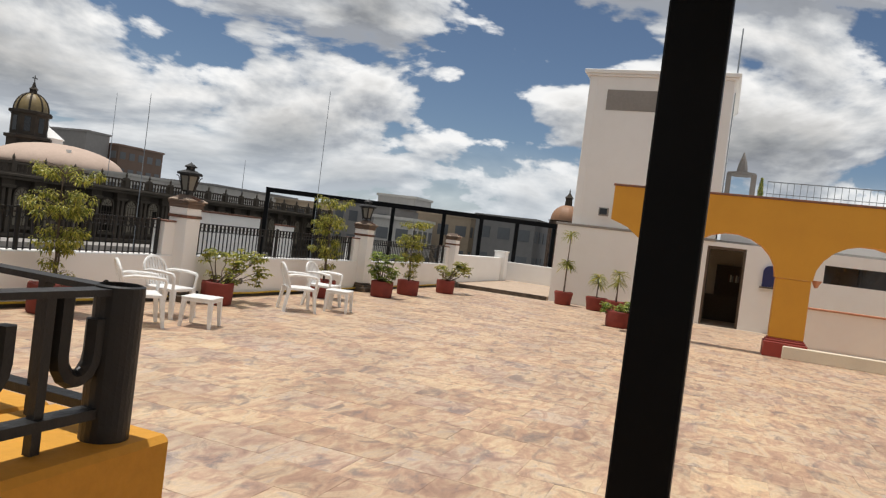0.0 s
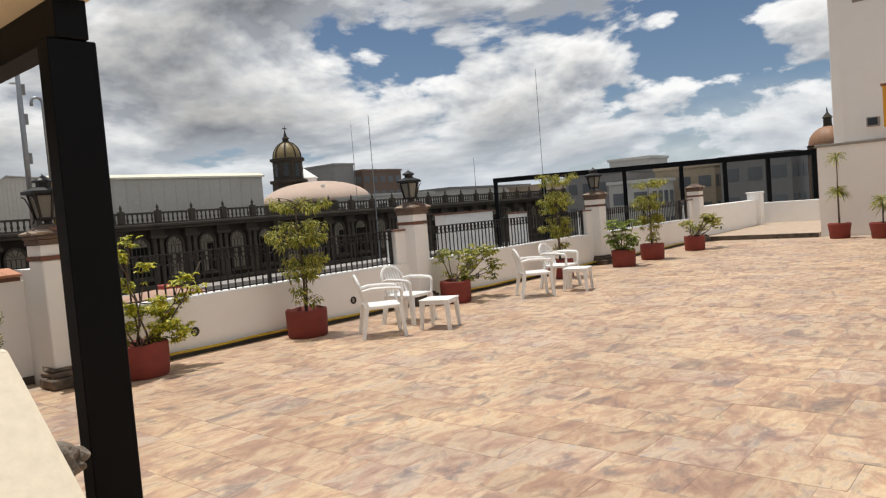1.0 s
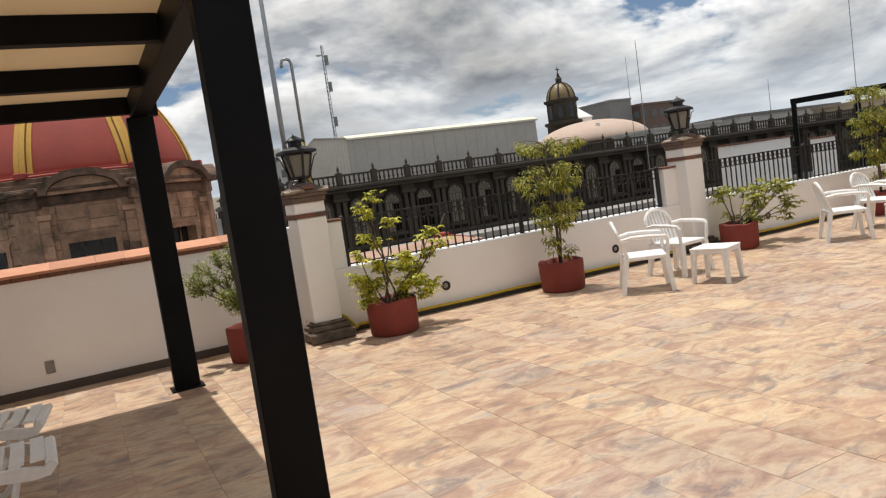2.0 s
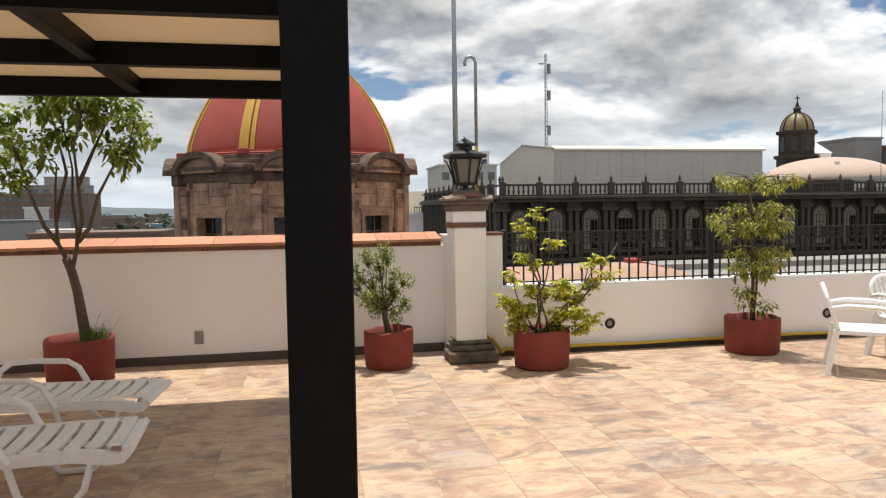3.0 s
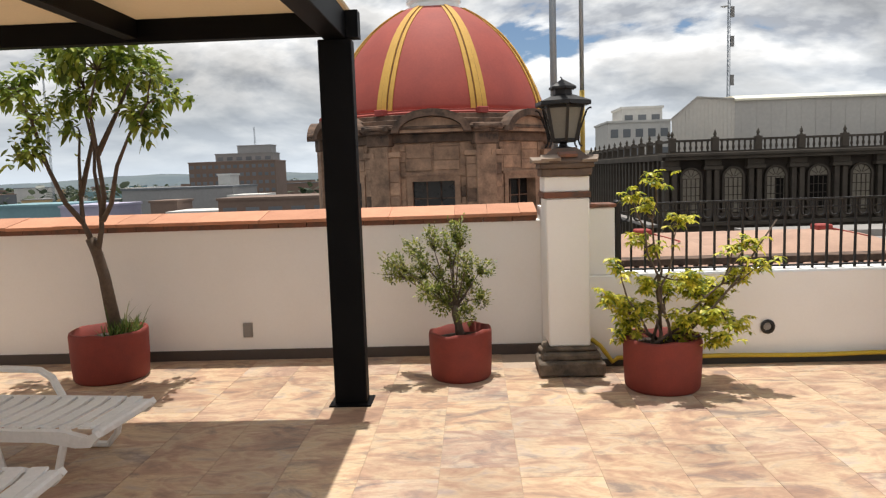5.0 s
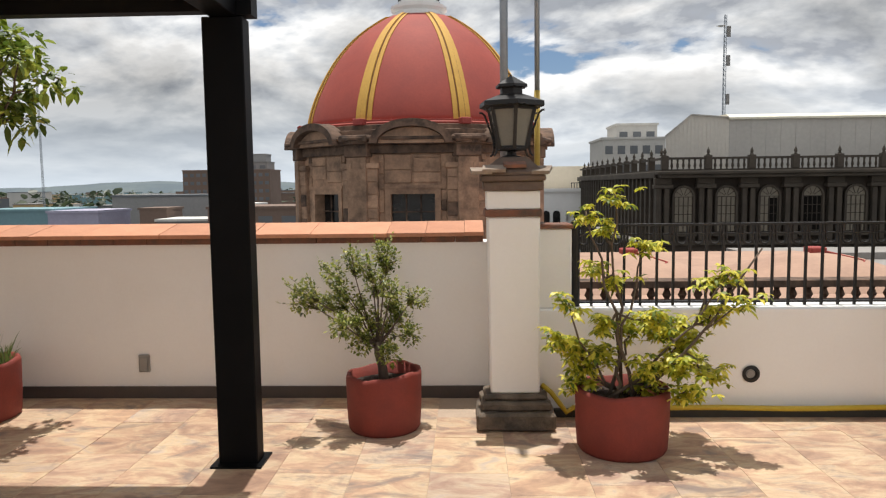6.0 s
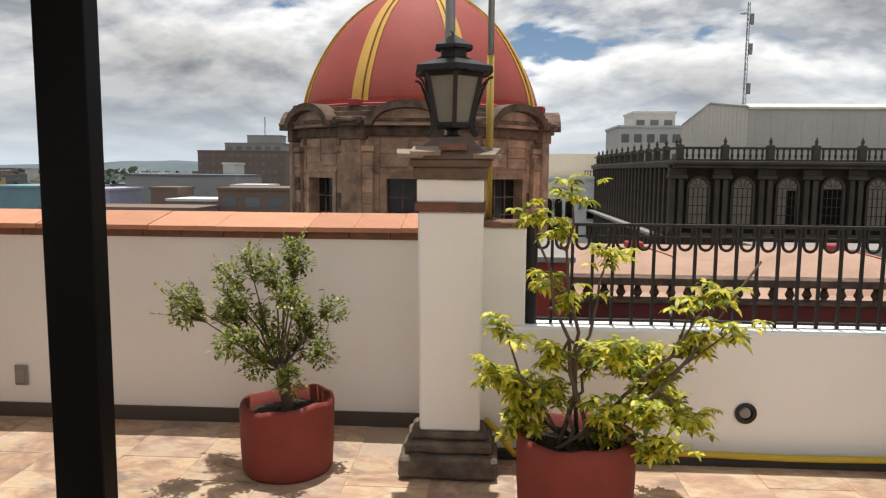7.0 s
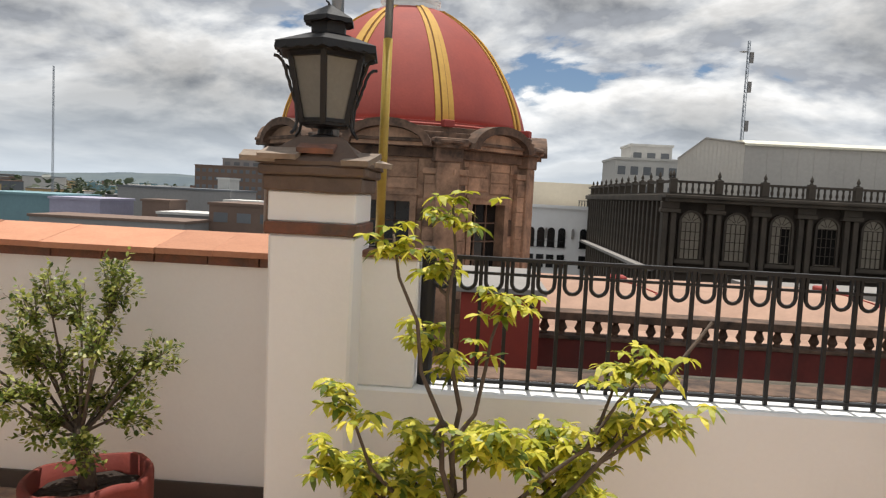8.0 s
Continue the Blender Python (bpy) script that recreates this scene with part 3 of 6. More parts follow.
# blue tiled niche on the porch wall
nb = thing("wall_niche", pose(TX, -10.25, 1.42), "small dark blue arched niche fixed to the white wall", "niche")
b = bmesh.new()
prism(b, [(-0.2, 0.0), (0.2, 0.0), (0.2, 0.45)] + [(0.2 * math.cos(a), 0.45 + 0.2 * math.sin(a)) for a in np.linspace(0.2, math.pi - 0.2, 7)] + [(-0.2, 0.45)], "x", -0.1, -0.002)
M["blue"] = material("cobalt_blue_glaze", (0.02, 0.03, 0.13), 0.3, scale=5)
part("back", b, "blue", nb)
part("shelf", boxes((-0.18, -0.002, -0.26, 0.26, -0.05, -0.002), bevel=0.01), "stone_dark", nb)

AX = 13.5
arc = thing("arcade", label="ochre yellow arcade with round arches on red-footed columns", category="arcade")
z_top, z_spring = 3.42, 1.73


def arch_outline(y0, y1, rise, n=12):
    c, h = (y0 + y1) / 2, (y1 - y0) / 2
    return [(c - h * math.cos(a), z_spring + rise * math.sin(a)) for a in np.linspace(0, math.pi, n)]


# spandrel wall in one outline: half arch at the free end, then whole arches
cols = [(-7.99, -7.25), (-10.72, -9.98), (-13.45, -12.71), (-16.18, -15.44)]
out = [(-6.3, z_top), (-6.3, 2.62)]
out += [(-6.42, 2.58), (-6.7, 2.47), (-6.98, 2.25), (-7.16, 2.0), (-7.25, z_spring)]
for i in range(3):
    out += [(cols[i][0], z_spring)]
    a = arch_outline(cols[i + 1][1], cols[i][0], 0.87)
    out += list(reversed(a))[1:]
out += [(cols[3][0], z_spring), (cols[3][0], z_top)]
b = bmesh.new()
prism(b, out, "x", AX, AX + 0.5)
bmesh.ops.triangulate(b, faces=[f for f in b.faces if len(f.verts) > 4])
part("arch_wall", b, "yellow", arc)
for y0, y1 in cols:
    c = part("column", boxes((AX + 0.02, AX + 0.48, y0 + 0.02, y1 - 0.02, 0.42, z_spring - 0.002), bevel=0.015), "yellow", arc)
    part("column_base", boxes((AX - 0.06, AX + 0.56, y0 - 0.07, y1 + 0.07, 0.0, 0.33), (AX - 0.02, AX + 0.52, y0 - 0.03, y1 + 0.03, 0.33, 0.38), (AX, AX + 0.5, y0, y1, 0.38, 0.419), bevel=0.012), "oxide", c, "oxide red stepped foot")
part("coping", boxes((AX - 0.03, AX + 0.53, -16.2, -6.27, z_top + 0.001, z_top + 0.05), bevel=0.008), "brick", arc, "thin dark brick coping")
part("sconce", lathe(bmesh.new(), [(0.03, 0), (0.1, 0.14), (0.12, 0.16)], 10, centre=(AX + 0.25, -10.82, 1.6)), "terracotta", arc)
# roof-top rail
part("roof_block", boxes((21.5, 27.2, -19.8, -8.7, 2.71, 4.0)), "white", tower)
rr = thing("roof_railing", pose(21.6, 0, 3.70), "thin grey metal railing on the roof", "railing")
part("top_rail", boxes((0, 0.03, -19, -9.9, 1.08, 1.11)), "galv", rr)
part("bottom_rail", boxes((0, 0.03, -19, -9.9, 0.7, 0.72)), "galv", rr)
for k in range(1):
    part("bar", boxes((0.005, 0.02, -9.92 - 0.195 * k, -9.905 - 0.195 * k, 0.302, 1.08)), "galv", rr) if k == 0 else None
bar0 = [o for o in rr.children if o.name.startswith("bar")][0]
for k in range(1, 46):
    o = new("bar", bar0.data)
    o.parent, o.location.y = rr, -0.195 * k
# planter kerb beside the column
kb = tagged(part("planter_kerb", boxes((AX - 0.1, AX + 0.12, -15.4, -10.3, -0.01, 0.28), bevel=0.02), "cream"), "low cream rendered planter kerb", "kerb", kind="structure")
lw = thing("wall_planter", label="low white wall with a terracotta coping", category="wall", kind="structure")
part("body", boxes((17.0, 17.25, -16.0, -11.0, 0.0, 1.02)), "white", lw)
part("coping", boxes((16.95, 17.3, -16.0, -10.95, 1.021, 1.07), bevel=0.01), "terracotta", lw)
fl = thing("floodlight", pose(TX + 0.1, -5.05, 3.02), "small grey floodlight on the tower wall", "lamp")
part("housing", boxes((-0.35, -0.2, -0.16, 0.16, 0.02, 0.3), bevel=0.02), "cement", fl)
part("bracket", boxes((-0.2, 0.055, -0.03, 0.03, 0.1, 0.14)), "iron", fl)
part("glass", boxes((-0.365, -0.352, -0.12, 0.12, 0.06, 0.26)), "windark", fl)

# unseen plain walls, added behind the walk to close the terrace and bounce light
tagged(part("wall_south", boxes((-9.3, 20.2, -16.4, -16.0, -0.4, 3.2)), "white"), "unseen plain white wall added to close the terrace and bounce light", "wall", kind="structure")
tagged(part("wall_west", boxes((-14.3, -14.0, -16.0, 0.75, -0.4, 1.6)), "white"), "unseen low white wall added to close the terrace and bounce light", "wall", kind="structure")
tagged(part("floor_west", boxes((-14.0, -9.0, -16.0, 0.45, -0.4, -0.001)), "grout"), "plain terrace floor under the pergola end", "floor", kind="structure")

# ---- church dome ----
DC = Vector((-1.83, 21.0, 0))
R_DOME, Z_DOME = 4.0, 3.98


def church():
    c = thing("church_dome", pose(DC.x, DC.y, -0.33), "red church dome with ochre ribs on a weathered octagonal stone drum", "dome")
    # the shell stands steep at its foot and draws in to a blunt point
    curve = np.polyfit((0, 0.1, 0.22, 0.467, 0.74, 0.88, 0.96), (1, 0.978, 0.938, 0.815, 0.60, 0.43, 0.30), 4)
    prof = [(R_DOME * float(np.polyval(curve, h)), Z_DOME + 0.05 + R_DOME * h) for h in np.linspace(0, 0.965, 24)]
    part("shell", lathe(bmesh.new(), prof, 64), "domered", c, smooth=True)
    part("rim", lathe(bmesh.new(), [(R_DOME + 0.10, Z_DOME - 0.14), (R_DOME + 0.14, Z_DOME - 0.02), (R_DOME + 0.09, Z_DOME + 0.02), (R_DOME + 0.09, Z_DOME + 0.07), (R_DOME - 0.06, Z_DOME + 0.09)], 64), "domered", c, "moulded red rim")
    # eight double ribs; the grooves are flat strips with their shade painted dark
    for k in range(8):
        a0 = math.pi / 8 * (2 * k + 1) - math.pi / 2
        for name, w, lift, mat in (("rib", 0.56, 0.035, "domegold"), ("rib_groove", 0.235, 0.042, "domegroove"), ("rib_crest", 0.17, 0.085, "domegold")):
            b = bmesh.new()
            rows = []
            for i, (r, z) in enumerate(prof):
                ww = w * (0.45 + 0.55 * r / R_DOME) / 2
                da = ww / r
                row = [b.verts.new((rr2 * math.cos(a0 + s), rr2 * math.sin(a0 + s), z + (0.3 * lift))) for s, rr2 in ((-da, r - 0.05), (-da, r + lift), (da, r + lift), (da, r - 0.05))]
                rows.append(row)
            for p, q in zip(rows, rows[1:]):
                for j in range(3):
                    b.faces.new((p[j], p[j + 1], q[j + 1], q[j]))
            b.faces.new(rows[0])
            part(name, b, mat, c)
        b = bmesh.new()
        box(b, -0.16, 0.16, -0.16, 0.16, 0, 0.2, bevel=0.02, m=Matrix.Rotation(a0, 4, "Z") @ Matrix.Translation((R_DOME + 0.25, 0, Z_DOME - 0.1)))
        part("rib_foot", b, "redtrim", c, "red block at the foot of a rib")
    # lantern base on the crown
    part("crown", lathe(bmesh.new(), [(1.1, 7.80), (1.1, 7.95), (0.85, 8.0), (0.85, 8.12), (1.0, 8.2), (1.0, 8.3), (0.72, 8.34), (0.72, 9.9), (0.9, 9.95), (0.9, 10.1), (0.4, 10.5), (0.05, 10.9)], 32), "white", c, "white crown lantern", smooth=False)
    for k in range(8):
        a0 = math.pi / 4 * k + math.pi / 8
        b = bmesh.new()
        box(b, 0.70, 0.735, -0.14, 0.14, 8.5, 9.7, m=Matrix.Rotation(a0, 4, "Z"))
        part("crown_window", b, "windark", c)
    # drum: octagon with corner pilasters, windows, curved pediments, ring cornice
    ra = 4.06 / math.cos(math.pi / 8)
    t8 = math.pi / 8
    wide = 2 * 4.06 * math.tan(math.pi / 8)
    for k in range(8):
        rot = Matrix.Rotation(k * math.pi / 4, 4, "Z")
        def side(name, bm_, mat, label=""):
            bmesh.ops.transform(bm_, matrix=rot, verts=bm_.verts)
            return part(name, bm_, mat, c, label)
        y = -4.06
        hw = wide / 2
        # wall round the window opening
        side("wall", boxes((-hw, -0.68, y, y + 0.6, -13, 3.0), (0.68, hw, y, y + 0.6, -13, 3.0), (-0.68, 0.68, y, y + 0.6, 1.76, 3.0), (-0.68, 0.68, y, y + 0.6, -13, -0.6)), "churchstone")
        w = side("window", boxes((-0.68, 0.68, y + 0.32, y + 0.36, -0.6, 1.76)), "windark", "dark leaded window")
        for xx in (-0.23, 0.23):
            b = boxes((xx - 0.025, xx + 0.025, y + 0.27, y + 0.318, -0.6, 1.76))
            bmesh.ops.transform(b, matrix=rot, verts=b.verts)
            part("mullion", b, "churchdark", w)
        for zz in (0.1, 0.65, 1.2):
            b = boxes((-0.68, 0.68, y + 0.275, y + 0.316, zz - 0.02, zz + 0.02))
            bmesh.ops.transform(b, matrix=rot, verts=b.verts)
            part("mullion", b, "churchdark", w)
        side("window_surround", boxes((-0.86, -0.682, y - 0.07, y - 0.002, -0.8, 1.94), (0.682, 0.86, y - 0.07, y - 0.002, -0.8, 1.94), (-0.682, 0.682, y - 0.07, y - 0.002, 1.762, 1.94), (-0.95, 0.95, y - 0.1, y - 0.002, 1.942, 2.02)), "churchstone")
        for s in (-1, 1):
            x0 = s * 1.30
            side("pilaster", boxes((x0 - 0.24, x0 + 0.24, y - 0.13, y - 0.002, -13, 2.55), (x0 - 0.29, x0 + 0.29, y - 0.2, y - 0.002, 2.552, 2.72), bevel=0.015), "churchstone")
        if k in (0, 1, 7):
            # dressed blocks, worn and uneven: pilaster courses, jamb stones, lintel courses
            for x0, half, y_in, z0, z1 in ((-1.30, 0.235, 0.132, -2.4, 2.52), (1.30, 0.235, 0.132, -2.4, 2.52), (-0.965, 0.095, 0.002, -2.4, 2.98), (0.965, 0.095, 0.002, -2.4, 2.98), (-0.45, 0.42, 0.002, 2.05, 2.98), (0.45, 0.42, 0.002, 2.05, 2.98)):
                zz = z0 + rng.uniform(0, 0.2)
                while zz < z1 - 0.1:
                    hh = min(rng.uniform(0.30, 0.52), z1 - zz)
                    e = rng.uniform(0.0, 0.02)
                    proud = rng.uniform(0.012, 0.045)
                    side("stone", boxes((x0 - half + e, x0 + half - rng.uniform(0, 0.02), y - y_in - proud, y - y_in, zz + 0.008, zz + hh - 0.008), bevel=0.012), "churchstone" if rng.random() < 0.93 else "churchdark")
                    zz += hh
        # entablature and broken cornice
        side("frieze", boxes((-hw - 0.05, hw + 0.05, y - 0.12, y + 0.3, 3.002, 3.28), bevel=0.02), "churchdark")
        side("cornice", boxes((-hw - 0.14, hw + 0.14, y - 0.36, y + 0.3, 3.282, 3.40), (-hw - 0.2, hw + 0.2, y - 0.46, y + 0.3, 3.401, 3.5), bevel=0.02), "churchdark")
        # curved pediment over the window bay
        b = bmesh.new()
        arcs = [(1.25 * math.cos(a), 3.30 + 0.72 * math.sin(a)) for a in np.linspace(0.0, math.pi, 15)]
        inner = [(1.02 * math.cos(a), 3.30 + 0.50 * math.sin(a)) for a in np.linspace(math.pi, 0.0, 15)]
        prism(b, arcs + inner, "y", y - 0.62, y - 0.1)
        side("curved_pediment", b, "churchdark")
        b = bmesh.new()
        prism(b, [(1.0 * math.cos(a), 3.30 + 0.48 * math.sin(a)) for a in np.linspace(0.0, math.pi, 13)], "y", y - 0.40, y - 0.12)
        side("tympanum", b, "churchstone")
        # corner block with a raised ressaut
        rot2 = Matrix.Rotation(k * math.pi / 4 + math.pi / 8, 4, "Z")
        b = boxes((-0.42, 0.42, -ra - 0.16, -ra + 0.5, 2.9, 3.34), (-0.5, 0.5, -ra - 0.34, -ra + 0.5, 3.342, 3.56), bevel=0.03)
        bmesh.ops.transform(b, matrix=rot2, verts=b.verts)
        part("corner_block", b, "churchdark", c)
        b = boxes((-0.34, 0.34, -ra - 0.12, -ra + 0.4, -13, 2.898), bevel=0.02)
        bmesh.ops.transform(b, matrix=rot2, verts=b.verts)
        part("corner_pier", b, "churchstone", c)
    part("attic_ring", lathe(bmesh.new(), [(4.4, 3.5), (4.4, 3.72), (4.28, 3.74), (4.28, 3.88), (4.16, 3.9)], 48), "churchdark", c)
    return c


church()

# ---- dark palace with balustrade ----
FY = 42.0
FX0, BAY, NB = 12.58, 2.77, 34


def palace():
    p = thing("palace", label="long soot-dark stone palace with arched windows and a roof balustrade", category="building")
    x1 = FX0 + BAY * NB
    part("wall", boxes((FX0, x1, FY, FY + 12, -14, -2.4), (FX0, x1, FY + 0.6, FY + 12, -2.4, 2.3)), "facade", p)
    part("roof_terrace", boxes((FX0, x1, FY + 0.5, FY + 12, 2.302, 2.5)), "cement", p)
    part("side_wall", boxes((FX0 - 0.01, FX0 + 1.2, FY + 12.001, FY + 34, -14, 2.3)), "facade", p)
    part("cornice", boxes((FX0 - 0.3, x1, FY - 0.35, FY + 0.5, 1.98, 2.2), (FX0 - 0.5, x1, FY - 0.55, FY + 0.5, 2.202, 2.42), bevel=0.03), "facadelight", p)
    part("side_cornice", boxes((FX0 - 0.5, FX0 + 0.5, FY + 0.501, FY + 34, 2.0, 2.42), bevel=0.03), "facadelight", p)
    part("side_ledge", boxes((FX0 - 1.0, FX0 - 0.322, FY + 2.0, FY + 34, -2.62, -2.38), bevel=0.03), "cement", p, "pale stone ledge along the side")
    part("string_course", boxes((FX0 - 0.2, x1, FY - 0.25, FY + 0.598, -2.4, -2.15), bevel=0.02), "facadelight", p)
    part("balustrade_rail", boxes((FX0 - 0.2, x1, FY - 0.25, FY + 0.05, 3.16, 3.3), (FX0 - 0.2, x1, FY - 0.25, FY + 0.05, 2.422, 2.54)), "facadelight", p)
    part("side_balustrade_rail", boxes((FX0 - 0.2, FX0 + 0.1, FY + 0.051, FY + 34, 3.16, 3.3), (FX0 - 0.2, FX0 + 0.1, FY + 0.051, FY + 34, 2.422, 2.54)), "facadelight", p)
    ped = fin = bal = pil = arch = cap = None
    win = {}
    def rep(name, ob, x, y=0.0, rot=0.0):
        o = new(name, ob.data)
        o.parent, o.location = p, (x, y, 0)
        o.rotation_euler.z = rot
        return o
    for k in range(NB + 1):
        x = FX0 + k * BAY
        if ped is None:
            ped = part("pedestal", boxes((-0.22, 0.22, FY - 0.3, FY + 0.1, 2.54, 3.42), bevel=0.03), "facadelight", p)
            ped.location.x = x
            fin = part("finial", lathe(bmesh.new(), [(0.10, 3.42), (0.13, 3.47), (0.06, 3.52), (0.12, 3.62), (0.09, 3.74), (0.02, 3.9), (0.01, 3.95)], 8, centre=(0, FY - 0.1, 0)), "facadelight", p)
            fin.location.x = x
            b = lathe(bmesh.new(), [(0.07, 2.54), (0.05, 2.6), (0.1, 2.75), (0.055, 2.95), (0.08, 3.16)], 6, centre=(0, FY - 0.1, 0))
            bal = part("baluster", b, "facadelight", p)
            bal.location.x = x + 0.45
            pil = part("pilaster", boxes((-0.42, -0.10, FY + 0.2, FY + 0.598, -2.148, 1.3), (0.10, 0.42, FY + 0.2, FY + 0.598, -2.148, 1.3), bevel=0.03), "facadelight", p)
            pil.location.x = x
            cap = part("capital", boxes((-0.62, 0.62, FY + 0.05, FY + 0.598, 1.302, 1.56), (-0.55, 0.55, FY + 0.15, FY + 0.598, 1.562, 1.978), bevel=0.03), "facadelight", p)
            cap.location.x = x
        else:
            for nm, o in (("pedestal", ped), ("finial", fin), ("pilaster", pil), ("capital", cap)):
                rep(nm, o, x)
        if k < NB:
            for j in range(6):
                if k or j:
                    rep("baluster", bal, x + 0.45 + j * 0.37)
            xc = x + BAY / 2
            kind = (0, 0, 1, 2, 0, 1, 0, 2)[k % 8]
            if kind not in win:
                b = bmesh.new()
                prism(b, [(-0.6, -1.55), (0.6, -1.55), (0.6, 0.75)] + [(0.6 * math.cos(a), 0.75 + 0.6 * math.sin(a)) for a in np.linspace(0.15, math.pi - 0.15, 11)] + [(-0.6, 0.75)], "y", FY + 0.42, FY + 0.6)
                win[kind] = part("window", b, "facadewin", p, ("pale glazed arched window", "arched window with one leaf open", "arched window standing wide open")[kind])
                win[kind].location.x = xc
                if kind:
                    # no real hole: a black sheet on the window paints the dark interior
                    part("open_leaf", boxes(((-0.05, 0.52, FY + 0.40, FY + 0.418, -1.5, 0.62), (-0.56, 0.56, FY + 0.40, FY + 0.418, -1.5, 0.70))[kind - 1]), "opening_black", win[kind], "near-black sheet that paints the unlit opening")
                for xx in (-0.58, -0.3, 0.0, 0.3, 0.58):
                    part("glazing_bar", boxes((xx - 0.025, xx + 0.025, FY + 0.375, FY + 0.398, -1.54, 0.75)), "facade", win[kind])
                for zz in (-0.95, -0.4, 0.15, 0.73):
                    part("glazing_bar", boxes((-0.56, 0.56, FY + 0.378, FY + 0.396, zz - 0.022, zz + 0.022)), "facade", win[kind])
                for a in (0.6, 1.2, math.pi - 1.2, math.pi - 0.6):
                    part("fan_bar", tube(bmesh.new(), [(0.12 * math.cos(a), FY + 0.388, 0.75 + 0.12 * math.sin(a)), (0.6 * math.cos(a), FY + 0.388, 0.75 + 0.6 * math.sin(a))], 0.022, 4), "facade", win[kind])
            else:
                w = rep("window", win[kind], xc)
                for ch in win[kind].children:
                    o = new(ch.name.split(".")[0], ch.data)
                    o.parent = w
            if arch is None:
                b = bmesh.new()
                o1 = [(0.74 * math.cos(a), 0.75 + 0.74 * math.sin(a)) for a in np.linspace(0, math.pi, 13)]
                o2 = [(0.61 * math.cos(a), 0.75 + 0.61 * math.sin(a)) for a in np.linspace(math.pi, 0, 13)]
                prism(b, [(0.74, -1.6)] + o1 + [(-0.74, -1.6), (-0.61, -1.6)] + o2 + [(0.61, -1.6)], "y", FY + 0.3, FY + 0.598)
                box(b, -0.9, 0.9, FY + 0.2, FY + 0.598, -1.85, -1.605)
                arch = part("window_surround", b, "facadelight", p)
                arch.location.x = xc
            else:
                rep("window_surround", arch, xc)
    # side elevation: narrow buttress strips
    for k in range(26):
        yy = FY + 0.9 + k * 1.3
        b = boxes((FX0 - 0.32, FX0 - 0.012, yy, yy + 0.45, -9, 1.99), bevel=0.03) if k == 0 else None
        if k == 0:
            strip = part("buttress", b, "facadelight", p)
        else:
            o = new("buttress", strip.data)
            o.parent, o.location.y = p, k * 1.3
        if k % 2 == 0:
            o = new("finial", fin.data)
            o.parent, o.location = p, (FX0 - 0.05, k * 1.3 + 0.6, 0)
            if k:
                o = new("pedestal", ped.data)
                o.parent, o.location = p, (FX0 - 0.05, k * 1.3 + 0.6, 0)
        if k % 2 == 1:
            o = new("window", win[1].data)
            o.parent, o.location, o.rotation_euler.z = p, (FX0 + FY + 0.33, yy + 0.3, 0), -math.pi / 2
    return p


palace()

# ---- grey hall behind the palace ----
HY = 60.0


def hall():
    h = thing("hall", label="big grey sheet-metal hall with a cream roof edge", category="building")
    x0, xp, xr, x1 = 17.5, 19.7, 23.1, 46.1

    def skew(bm_):
        """The gable end runs back at a slant."""
        for q in bm_.verts:
            q.co.x += 0.34 * max(0.0, q.co.y - HY)
    b = bmesh.new()
    prism(b, [(x0, -14), (x0, 5.75), (xp, 7.62), (xr, 7.36), (xr, -14)], "y", HY, HY + 18)
    skew(b)
    part("gable_block", b, "gable", h, "pale corrugated gable")
    part("long_wall", boxes((xr + 0.001, x1, HY - 0.05, HY + 18, -14, 7.199)), "metalroof", h)
    b = bmesh.new()
    prism(b, [(HY - 0.3, 7.20), (HY - 0.3, 7.38), (HY + 0.6, 7.72), (HY + 9, 8.0), (HY + 18, 7.20)], "x", xr - 0.1, x1 + 0.2)
    part("roof_edge", b, "creamroof", h, "cream curved roof sheet")
    b = bmesh.new()
    prism(b, [(x0 - 0.1, 5.752), (xp, 7.622), (xr - 0.11, 7.362), (xr - 0.11, 7.46), (xp, 7.74), (x0 - 0.1, 5.87)], "y", HY - 0.2, HY + 18)
    skew(b)
    part("gable_edge", b, "metalroof", h)
    rib = part("gable_rib", boxes((0, 0.05, HY - 0.04, HY - 0.002, -6, 5.7)), "gable", h)
    rib.location.x = x0 + 0.2
    for k in range(1, 16):
        o = new("gable_rib", rib.data)
        o.parent, o.location = h, (x0 + 0.2 + 0.34 * k, 0, min(1.75, 0.29 * k))
    seam = part("seam", boxes((xr + 0.6, xr + 0.63, HY - 0.075, HY - 0.051, -6, 7.19)), "metalroof", h)
    for k in range(1, 17):
        o = new("seam", seam.data)
        o.parent, o.location.x = h, k * 1.3
    return h


hall()

# ---- ground ----
tagged(part("ground", boxes((-4000, 4000, -300, 4500, -15.0, -14.0)), "ground"), "hazy city ground far below the terrace", "ground", kind="structure")
